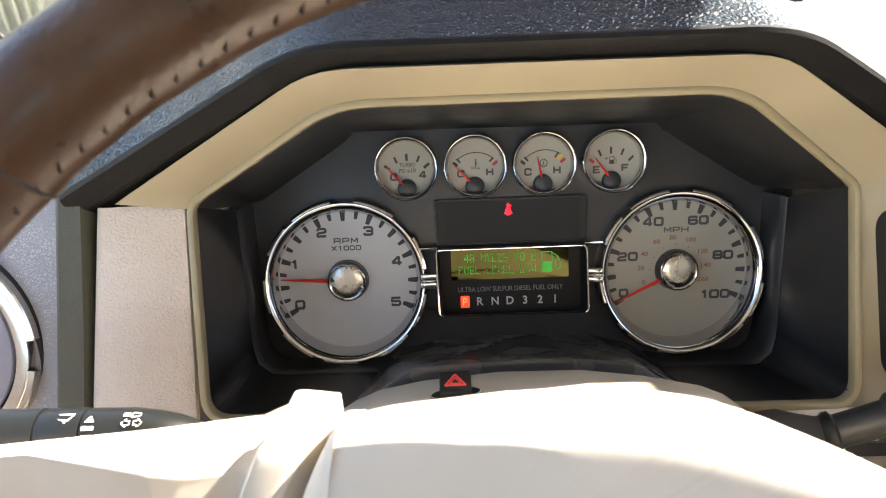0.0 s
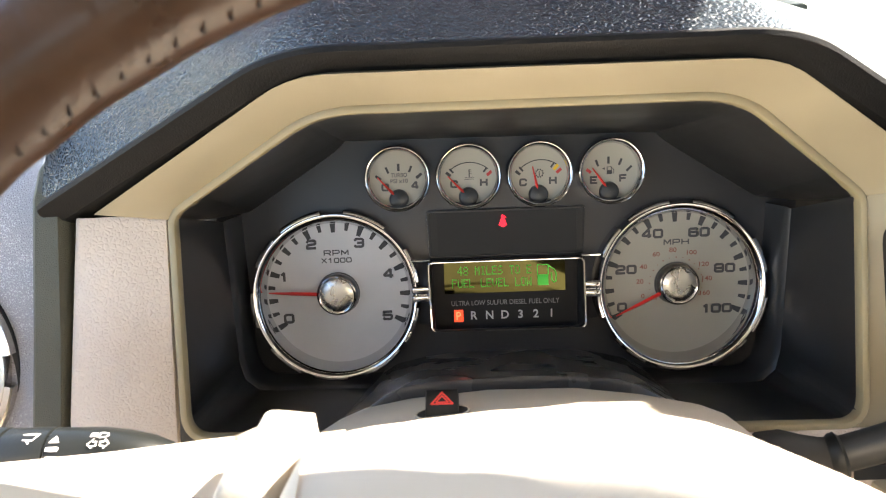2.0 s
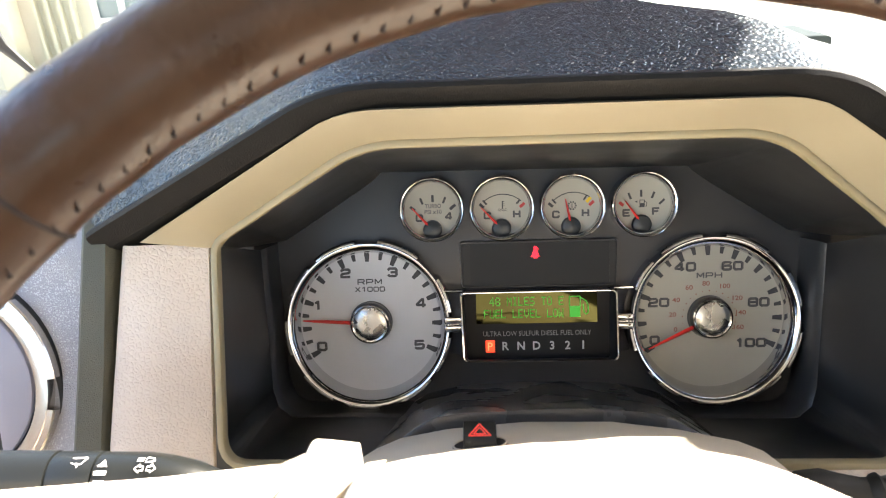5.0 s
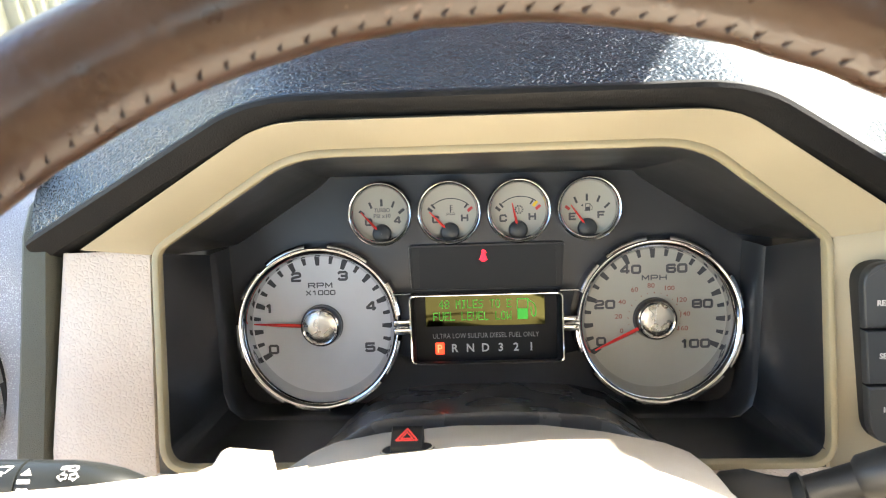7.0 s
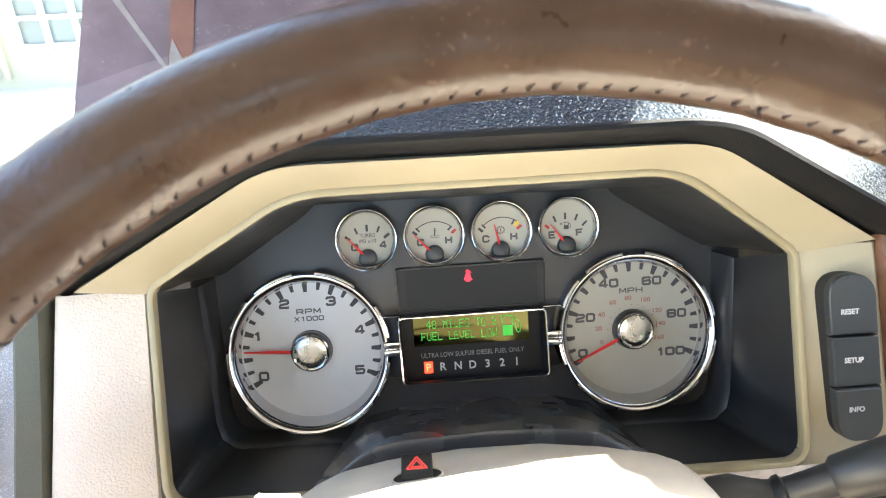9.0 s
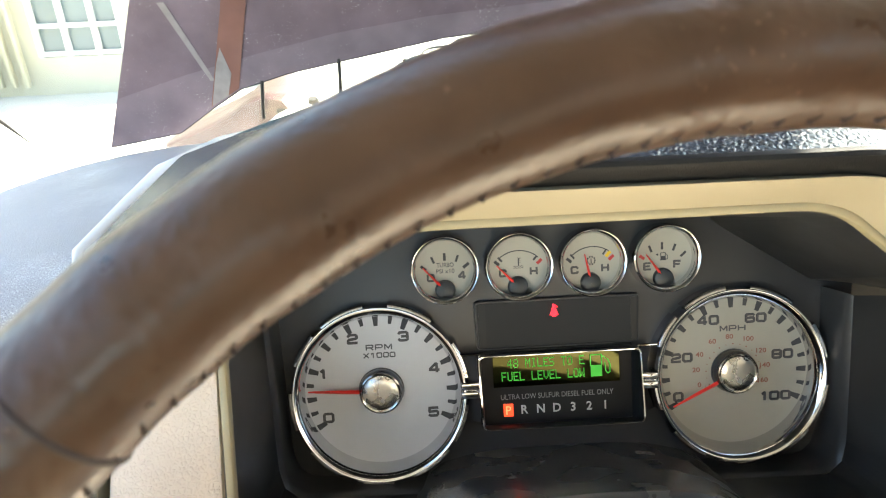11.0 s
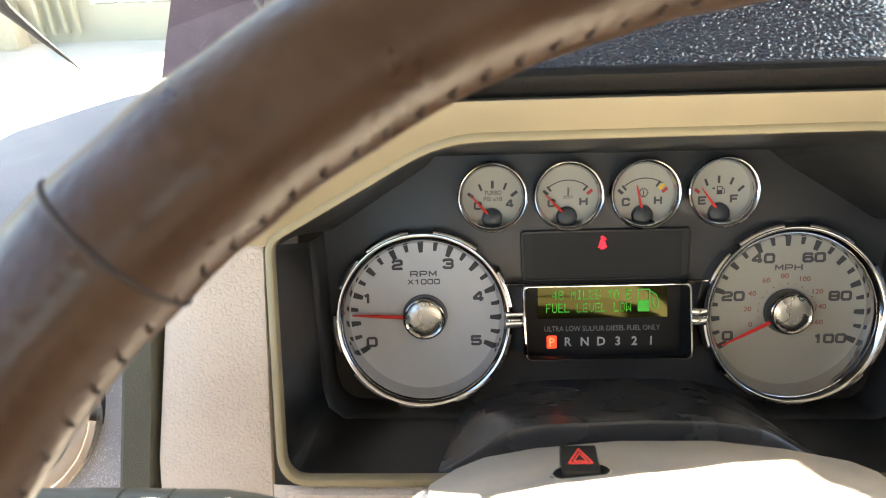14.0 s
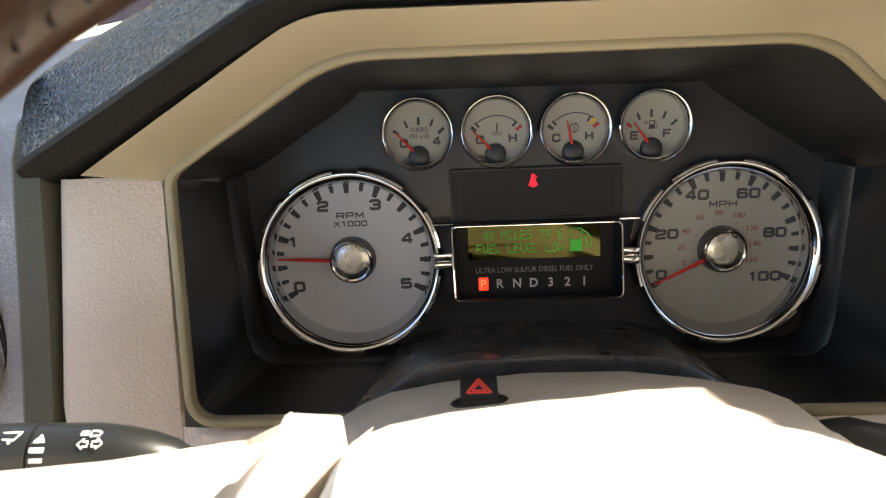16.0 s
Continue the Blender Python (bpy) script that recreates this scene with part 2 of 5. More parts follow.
def box(x0, x1, y0, y1, z0, z1, bevel=0.0, seg=2, bm=None):
    bm2 = bmesh.new()
    bmesh.ops.create_cube(bm2, size=1)
    for v in bm2.verts:
        v.co = ((x0 + x1) / 2 + v.co.x * (x1 - x0), (y0 + y1) / 2 + v.co.y * (y1 - y0), (z0 + z1) / 2 + v.co.z * (z1 - z0))
    if bevel:
        bmesh.ops.bevel(bm2, geom=bm2.edges[:], offset=bevel, segments=seg, profile=0.5, affect="EDGES")
    return merge(bm, bm2) if bm else bm2


def merge(bm, other):
    me = bpy.data.meshes.new("tmp")
    other.to_mesh(me)
    other.free()
    bm.from_mesh(me)
    bpy.data.meshes.remove(me)
    return bm


def loft(rows, closed=False, caps=False, bm=None):
    """A skin over rows of points, all of one length."""
    bm = bm or bmesh.new()
    vs = [[bm.verts.new(p) for p in row] for row in rows]
    n = len(rows[0])
    for a, b in zip(vs, vs[1:]):
        for i in range(n if closed else n - 1):
            bm.faces.new((a[i], a[(i + 1) % n], b[(i + 1) % n], b[i]))
    if caps:
        bm.faces.new(vs[0])
        bm.faces.new(vs[-1])
    return bm


def lathe(profile, cx, cz, seg=96, bm=None, a0=0.0, a1=360.0):
    """Turns a profile of (radius, y) about the line through (cx, cz) along y."""
    full = abs(a1 - a0 - 360) < 1e-6
    rows = []
    for r, y in profile:
        n = seg if full else seg + 1
        rows.append([(cx + r * math.cos(radians(a0 + (a1 - a0) * i / seg)), y, cz + r * math.sin(radians(a0 + (a1 - a0) * i / seg))) for i in range(n)])
    return loft(rows, closed=full, bm=bm)


def prism(outline, y0, y1, bm=None):
    """A plate with an outline of (x, z) between two depths."""
    bm = bm or bmesh.new()
    a = [bm.verts.new((x, y0, z)) for x, z in outline]
    b = [bm.verts.new((x, y1, z)) for x, z in outline]
    bm.faces.new(a)
    bm.faces.new(b[::-1])
    for i in range(len(a)):
        j = (i + 1) % len(a)
        bm.faces.new((a[i], a[j], b[j], b[i]))
    return bm


def disc(cx, cz, r, y0, y1, seg=48, bm=None):
    return prism([(cx + r * math.cos(2 * math.pi * i / seg), cz + r * math.sin(2 * math.pi * i / seg)) for i in range(seg)], y0, y1, bm)


def tube(points, radii, seg=12, bm=None, flat=1.0):
    """A round bar along points."""
    pts = [Vector(p) for p in points]
    rows = []
    up = Vector((0.13, 0.31, 0.94))
    for i, p in enumerate(pts):
        d = (pts[min(i + 1, len(pts) - 1)] - pts[max(i - 1, 0)]).normalized()
        u = d.cross(up).normalized()
        v = u.cross(d)
        r = radii[i] if hasattr(radii, "__len__") else radii
        rows.append([p + u * r * math.cos(2 * math.pi * k / seg) + v * r * flat * math.sin(2 * math.pi * k / seg) for k in range(seg)])
    return loft(rows, closed=True, caps=True, bm=bm)


def rounded(points, radii, steps=6):
    """A closed outline with its corners rounded by the radii."""
    out, n = [], len(points)
    for i, p in enumerate(points):
        p = Vector(p)
        a, b, r = Vector(points[i - 1]), Vector(points[(i + 1) % n]), radii[i]
        u, v = (a - p).normalized(), (b - p).normalized()
        if r <= 0:
            out.append(p)
            continue
        s, e = p + u * r, p + v * r
        for k in range(steps + 1):
            t = k / steps
            out.append(s * (1 - t) ** 2 + p * 2 * t * (1 - t) + e * t * t)
    return out


def stroke(points, w, y0, y1, bm=None):
    """Flat bars of width w along (x, z) points."""
    bm = bm or bmesh.new()
    for (ax, az), (bx, bz) in zip(points, points[1:]):
        d = Vector((bx - ax, bz - az))
        if d.length < 1e-9:
            continue
        d.normalize()
        nx, nz, ex, ez = -d.y * w / 2, d.x * w / 2, d.x * w * 0.25, d.y * w * 0.25
        prism([(ax + nx - ex, az + nz - ez), (bx + nx + ex, bz + nz + ez), (bx - nx + ex, bz - nz + ez), (ax - nx - ex, az - nz - ez)], y0, y1, bm)
    return bm


def arc(cx, cz, r, a0, a1, n=20):
    return [(cx + r * math.cos(radians(a0 + (a1 - a0) * i / n)), cz + r * math.sin(radians(a0 + (a1 - a0) * i / n))) for i in range(n + 1)]


def plate(points, thick=0.003, bm=None):
    """A thin plate over points in the cab's coordinates."""
    bm = bm or bmesh.new()
    p = [Vector(q) for q in points]
    nrm = (p[1] - p[0]).cross(p[2] - p[0]).normalized() * thick
    a, b = [bm.verts.new(q) for q in p], [bm.verts.new(q + nrm) for q in p]
    bm.faces.new(a)
    bm.faces.new(b[::-1])
    for i in range(len(a)):
        j = (i + 1) % len(a)
        bm.faces.new((a[i], a[j], b[j], b[i]))
    return bm


def lettering(text, x, z, height, y, wide=1.0, bold=0.0, thick=0.0002, spacing=1.0, width=None):
    """A bmesh of text that faces the driver, centred on (x, z); height is that of a capital."""
    cu = bpy.data.curves.new("text", "FONT")
    cu.body, cu.size, cu.extrude, cu.offset = text, height / 0.70, thick / 2, bold
    cu.space_character = spacing
    cu.resolution_u = 3
    ob = bpy.data.objects.new("text", cu)
    scene.collection.objects.link(ob)
    bpy.context.view_layer.update()
    me = bpy.data.meshes.new_from_object(ob.evaluated_get(bpy.context.evaluated_depsgraph_get()))
    bpy.data.objects.remove(ob)
    bm = bmesh.new()
    bm.from_mesh(me)
    bpy.data.meshes.remove(me)
    xs, ys = [v.co.x for v in bm.verts], [v.co.y for v in bm.verts]
    mx, my = (min(xs) + max(xs)) / 2, (min(ys) + max(ys)) / 2
    if width:
        wide = width / (max(xs) - min(xs))
    for v in bm.verts:
        px, py, pz = v.co
        v.co = (x + (px - mx) * wide, y - pz, z + (py - my))
    return bm


# ---- dashboard: hood pad, tan surround, trims ----
OPEN = [(-0.1765, -0.089, 0.0585), (-0.092, -0.132, 0.1040), (0.092, -0.133, 0.1040), (0.1716, -0.0905, 0.0557), (0.1706, -0.104, -0.0578), (-0.1728, -0.106, -0.0535)]
OPEN_R = [0.006, 0.018, 0.018, 0.006, 0.012, 0.012]
OUTER = [(-0.2135, -0.099, 0.0620), (-0.0975, -0.155, 0.1190), (0.0975, -0.160, 0.1180), (0.2135, -0.099, 0.0620)]


def build_dashboard():
    dash = thing("dashboard", (0, 0.0, -0.10), "dark padded truck dashboard with tan surround round the instruments", "dashboard")
    inner = rounded(OPEN, OPEN_R)
    mid = Vector((0, -0.10, 0.01))

    def grow(loop, d, dy):
        out = []
        n = len(loop)
        for i, p in enumerate(loop):
            t = (loop[(i + 1) % n] - loop[i - 1])
            q = Vector((t.z, 0, -t.x)).normalized()
            if q.dot(Vector((p.x - mid.x, 0, p.z - mid.z))) < 0:
                q = -q
            out.append(p + q * d + Vector((0, dy, 0)))
        return out
    # raised lip round the opening
    part("opening_lip", loft([grow(inner, d, y) for d, y in ((0.0040, 0.016), (0.0, 0.005), (0.0, 0.0002), (0.0004, -0.0006), (0.0012, -0.0009), (0.0020, -0.0009), (0.0030, -0.0008), (0.0037, -0.0004), (0.0041, 0.0008), (0.0046, 0.004))], closed=True), LIPTAN, dash, "yellowish tan moulded lip")
    # tan band over the top and down both slopes
    lip = grow(inner, 0.0035, 0.0002)
    top_in = [p for p in lip if p.z > 0.0555]
    top_in.sort(key=lambda p: p.x)

    def along(points, n):
        d = [0.0]
        for a, b in zip(points, points[1:]):
            d.append(d[-1] + (b - a).length)
        out = []
        for i in range(n):
            s, k = d[-1] * i / (n - 1), 0
            while k < len(d) - 2 and d[k + 1] < s:
                k += 1
            f = (s - d[k]) / max(d[k + 1] - d[k], 1e-9)
            out.append(points[k].lerp(points[k + 1], f))
        return out
    outer = rounded([Vector((-0.30, -0.06, 0.02))] + [Vector(p) for p in OUTER] + [Vector((0.30, -0.06, 0.02))], [0, 0.0, 0.016, 0.016, 0.0, 0])[1:-1]
    n = 60
    a, b = along(top_in, n), along(outer, n)
    back = [p + Vector((0, 0.05, 0.012)) for p in b]
    rows = [a, [p.lerp(q, 0.10) + Vector((0, -0.0012, 0)) for p, q in zip(a, b)], [p.lerp(q, 0.9) + Vector((0, -0.0010, 0)) for p, q in zip(a, b)], [p.lerp(q, 0.98) for p, q in zip(a, b)], back]
    part("surround_band", loft(rows), TAN, dash, "smooth tan band")
    # grained side panels and the apron below
    for side, name in ((-1, "side_panel"), (1, "side_panel")):
        xi = 0.1805 if side < 0 else 0.1752
        pts = []
        for k in range(15):
            f = k / 14
            z = 0.060 * (1 - f) - 0.150 * f
            bow = -0.0025 * math.sin(math.pi * min(1, f * 1.2))
            xo = 0.2248 + 0.0115 * min(1, f * 2.0)
            if side > 0:
                xo = 0.2154 + 0.0155 * f
            inn = xi
            k1, k2, k3 = (0.022, 0.018, 0.014) if side < 0 else (0.008, 0.008, 0.008)
            if side > 0:
                bow = 0.0
            pts.append([(side * inn, -0.0895 - k1 * f + 0.003, z), (side * (inn + 0.0004), -0.0895 - k1 * f, z), (side * (inn + (xo - inn) * 0.5), -0.094 - k2 * f + bow, z), (side * (xo - 0.003), -0.0965 - k3 * f, z), (side * (xo - 0.0008), -0.0950 - k3 * f, z), (side * xo, -0.085 - k3 * f, z), (side * xo, -0.05, z)])
        part(name, loft(pts), BEIGE if side < 0 else TAN, dash, "beige grained panel" if side < 0 else "tan panel round the buttons")
    part("apron", loft([[(x, -0.104 + e * 0.002, -0.0605 + 0.0022 * max(0, -x / 0.18)), (x, -0.1085 + e * 0.0066, -0.0625 + 0.0022 * max(0, -x / 0.18)), (x, -0.113 + e * 0.0084, -0.085), (x, -0.125 + e * 0.0136, -0.150)] for x, e in ((-0.1804, 1.0), (-0.175, 0.72), (-0.168, 0.28), (-0.160, 0.0), (-0.09, 0), (0, 0), (0.09, 0), (0.1802, 0))]), BEIGE, dash, "beige grained apron below the instruments")
    # padded hood: dark lip, then leather top that runs back to the windscreen
    front = rounded([Vector(p) for p in ((-0.30, -0.07, 0.02), (-0.2375, -0.100, 0.0640), (-0.1010, -0.159, 0.1245), (0.1010, -0.166, 0.1235), (0.2375, -0.100, 0.0640), (0.30, -0.07, 0.02))], [0, 0.002, 0.022, 0.022, 0.002, 0], steps=10)[1:-1]
    f0 = along(front, 81)

    def raise_by(dy, dz):
        return [p + Vector((0, dy, dz * (0.42 + 0.06 * min(1, max(0, (abs(p.x) - 0.06) / 0.07))))) for p in f0]
    under = [Vector((p.x * 0.95, p.y + 0.040, p.z - 0.012)) for p in f0]
    foot = [Vector((p.x * 0.983, p.y + 0.005, p.z - 0.0030 - 0.0032 * min(1, max(0, (abs(p.x) - 0.08) / 0.04)))) for p in f0]
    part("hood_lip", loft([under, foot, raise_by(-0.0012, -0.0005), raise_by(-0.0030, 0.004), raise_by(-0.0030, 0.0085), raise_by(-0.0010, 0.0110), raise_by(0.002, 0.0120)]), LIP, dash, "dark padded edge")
    # flank up to a crest, top plane back to a step
    crest_l = [Vector(p) for p in ((-0.2290, -0.0975, 0.1015), (-0.2250, -0.0920, 0.1060), (-0.2050, -0.0900, 0.1180), (-0.1840, -0.0900, 0.1285), (-0.1620, -0.0900, 0.1390), (-0.1440, -0.0880, 0.1475), (-0.1240, -0.0900, 0.1530), (-0.1040, -0.0980, 0.1585), (-0.0850, -0.1000, 0.1645), (-0.0600, -0.0700, 0.1765), (-0.0300, -0.0280, 0.1950), (0.0, 0.0, 0.2065))]
    crest = along(crest_l + [Vector((-p.x, p.y, p.z)) for p in crest_l[-2::-1]], 81)
    step_z = [(0.0, 0.2130), (0.050, 0.2020), (0.104, 0.1785), (0.141, 0.1705), (0.171, 0.1670), (0.201, 0.1620), (0.245, 0.1480)]

    def step_height(x):
        x = abs(x)
        for (x0, z0), (x1, z1) in zip(step_z, step_z[1:]):
            if x <= x1:
                return z0 + (z1 - z0) * (x - x0) / (x1 - x0)
        return step_z[-1][1]
    base = raise_by(0.0022, 0.0118)
    rows = []
    for k in range(15):
        f = k / 14
        bulge = 0.004 * math.sin(math.pi * f) ** 0.8
        rows.append([p.lerp(q, f) + Vector((0, -bulge * 0.4, bulge)) for p, q in zip(base, crest)])
    step = [Vector((q.x * 1.03, 0.05, step_height(q.x * 1.03))) for q in crest]
    for f, up in ((0.03, 0.0012), (0.08, 0.0018), (0.3, 0.0018), (0.6, 0.0014), (0.9, 0.0008), (0.98, 0.0)):
        rows.append([q.lerp(b, f) + Vector((0, 0, up)) for q, b in zip(crest, step)])
    for dy, dz in ((0.0, -0.0006), (0.004, -0.003), (0.006, -0.010), (0.008, -0.05)):
        rows.append([b + Vector((0, dy, dz)) for b in step])
    part("hood_pad", loft(rows), PAD, dash, "dark blue-grey leather-grained hood pad")
    # dark trim and speckled panel outboard of the instruments, dash shelf behind
    for side in (-1, 1):
        mat = STRIP if side < 0 else WOOD
        rows = []
        for z, x0, x1, y in ((0.10, 0.2265, 0.2430, -0.070), (0.085, 0.2275, 0.2435, -0.092), (0.070, 0.2290, 0.2445, -0.0985), (0.0, 0.2340, 0.2510, -0.1015), (-0.08, 0.2410, 0.2590, -0.106), (-0.18, 0.249, 0.268, -0.112)):
            if side > 0:
                x0, x1 = 0.2195 - 0.0738 * z, x1 + 0.03
            rows.append([(side * x0, -0.05, z), (side * x0, y + 0.003, z), (side * (x0 + 0.0015), y, z), (side * (x1 - 0.003), y - 0.0005, z), (side * (x1 - 0.0008), y + 0.0015, z), (side * x1, y + 0.004, z), (side * x1, -0.05, z)])
        part("trim_strip", loft(rows), mat, dash, "dark olive trim strip" if side < 0 else "brown trim strip")
    # solid black bar gives the gap under the apron its shade
    part("gap_shade_bar", box(0.1625, 0.30, -0.1135, -0.09, -0.0840, -0.0765), DARK, dash, "black bar in place of the shade under the apron")
    part("lower_cover", box(0.1705, 0.30, -0.150, -0.106, -0.150, -0.0845, 0.003), TAN, dash, "tan lower column cover")
    # black plate behind the panel joint, coloured as the shadow within it
    part("joint_shade_plate", prism([(-0.25, -0.16), (-0.25, 0.07), (-0.215, 0.07), (-0.215, -0.16)], -0.082, -0.080), DARK, dash, "black plate in place of the shade in the joint")
    shelf = []
    for k in range(25):
        f = k / 24
        x = -0.2440 - 0.34 * f
        d = -x - 0.25
        drop = 0.03 * (max(0, d) / 0.21) ** 2 if d < 0.21 else 0.03 + 0.7 * (d - 0.21)
        shelf.append([(x - 0.016, -0.093, -0.20 - drop), (x - 0.012, -0.092, -0.08 - drop), (x - 0.006, -0.0895, 0.0 - drop), (x - 0.002, -0.087, 0.050 - drop), (x, -0.080, 0.070 - drop), (x, -0.066, 0.084 - drop), (x, -0.03, 0.096 - drop), (x, 0.05, 0.120 - drop), (x, 0.15, 0.151 - drop), (x, 0.25, 0.1725 - drop), (x, 0.31, 0.178 - drop)])
    part("outboard_dash", loft(shelf), DASH, dash, "speckled grey-blue outboard dash")
    shelf = []
    for k in range(13):
        f = k / 12
        x = 0.2455 + 1.0 * f
        shelf.append([(x, -0.080, -0.18), (x, -0.084, 0.03), (x, -0.070, 0.068), (x, -0.04, 0.085), (x, 0.05, 0.118), (x, 0.25, 0.172), (x, 0.36, 0.185)])
    part("inboard_dash", loft(shelf), PAD, dash, "dark dash top")
    # pale colour stands for light along the side edge of the hood riser
    part("lit_edge_strip", tube([(-0.2600, -0.055, 0.0870), (-0.2706, -0.03, 0.0955), (-0.2757, 0.05, 0.1205), (-0.2748, 0.12, 0.1450), (-0.2501, 0.20, 0.1680), (-0.22, 0.23, 0.176)], [0.002, 0.0035, 0.0055, 0.009, 0.016, 0.018], flat=0.4), PALE, dash, "pale strip in place of the lit hood riser edge")
    front, cowl = [], []
    for k in range(19):
        x = -0.27 + 0.03 * k
        z = 0.159 + 0.047 * min(1, max(0, (0.27 - abs(x)) / 0.13)) ** 0.7 * (1.0 if abs(x) < 0.07 else 0.95)
        front.append([(x, 0.045, z - 0.06), (x, 0.09, z - 0.028), (x, 0.14, z - 0.016), (x, 0.175, z - 0.010)])
        cowl.append([(x, 0.176, z - 0.011), (x, 0.180, z - 0.004), (x, 0.20, z), (x, 0.245 - 0.2 * max(0, z - 0.19), z + 0.004)])
    part("rear_shelf", loft(front), STRIP, dash, "dark olive dash top behind the hood")
    part("defrost_cowl", loft(cowl), COWL, dash, "grey-green grained cowl along the windscreen")
    # instrument tub: facets that run from the opening down to the facia
    edge = grow(inner, 0.0002, 0.0012)

    def wall_part(name, front, back):
        n = 9
        f, b = along(front, 160), along(back, 160)
        part(name, loft([[p.lerp(q, k / n) for p, q in zip(f, b)] for k in range(n + 1)]), TUB, dash)
    tops = sorted([p for p in edge if p.z > 0.098], key=lambda p: p.x)
    part_l = sorted([p for p in edge if p.x < -0.089 and p.z > 0.0560], key=lambda p: p.x)
    part_r = sorted([p for p in edge if p.x > 0.089 and p.z > 0.0540], key=lambda p: p.x)
    wall_part("tub_ceiling", tops, [Vector((-0.101, 0.003, 0.0955)), Vector((0.0965, 0.003, 0.0940))])
    wall_part("tub_slope", part_l[::-1], [Vector((x, 0.003, z)) for x, z in ((-0.101, 0.0955), (-0.106, 0.0905), (-0.114, 0.0850), (-0.158, 0.0572), (-0.166, 0.0525), (-0.190, 0.0490))])
    wall_part("tub_slope", part_r, [Vector((x, 0.003, z)) for x, z in ((0.0965, 0.0940), (0.102, 0.0890), (0.110, 0.0835), (0.154, 0.0555), (0.162, 0.0508), (0.188, 0.0470))])
    sides_l = sorted([p for p in edge if p.x < -0.165 and p.z < 0.0590], key=lambda p: -p.z)
    sides_r = sorted([p for p in edge if p.x > 0.162 and p.z < 0.0570], key=lambda p: -p.z)
    floor_e = sorted([p for p in edge if p.z < -0.046], key=lambda p: p.x)
    lc, rc = (-0.1690, -0.024, -0.0515), (0.1655, -0.024, -0.0565)
    wall_part("tub_side", sides_l, [Vector((-0.1745, -0.024, 0.0490)), Vector((-0.1715, -0.024, -0.0400)), Vector(lc)])
    wall_part("tub_side", sides_r, [Vector((0.1715, -0.024, 0.0445)), Vector((0.1680, -0.024, -0.0440)), Vector(rc)])
    wall_part("tub_floor", floor_e, [Vector((-0.1690, -0.024, -0.0515)), Vector((-0.160, -0.024, -0.0590)), Vector((0.157, -0.024, -0.0640)), Vector(rc)])
    # rounded step from the walls down to the facia
    step = [Vector((-0.1745, -0.024, 0.0490)), Vector((-0.1715, -0.024, -0.0400)), Vector(lc), Vector((-0.160, -0.024, -0.0590)), Vector((0.157, -0.024, -0.0640)), Vector(rc), Vector((0.1680, -0.024, -0.0440)), Vector((0.1715, -0.024, 0.0445))]
    st = along(step, 70)
    part("facia_step", loft([st, [p + Vector((-math.copysign(0.0016, p.x), 0.002, 0.0008)) for p in st], [p + Vector((-math.copysign(0.0024, p.x), 0.006, 0.0012)) for p in st], [p + Vector((-math.copysign(0.0030, p.x), 0.028, 0.0016)) for p in st]]), BLACK, dash)
    part("instrument_backing", prism([(-0.188, -0.080), (-0.188, 0.055), (-0.160, 0.0610), (-0.114, 0.0900), (-0.104, 0.112), (0.100, 0.112), (0.110, 0.0885), (0.156, 0.0595), (0.188, 0.053), (0.188, -0.080)], 0.003, 0.012), FACIA, dash)
    return dash


build_dashboard()


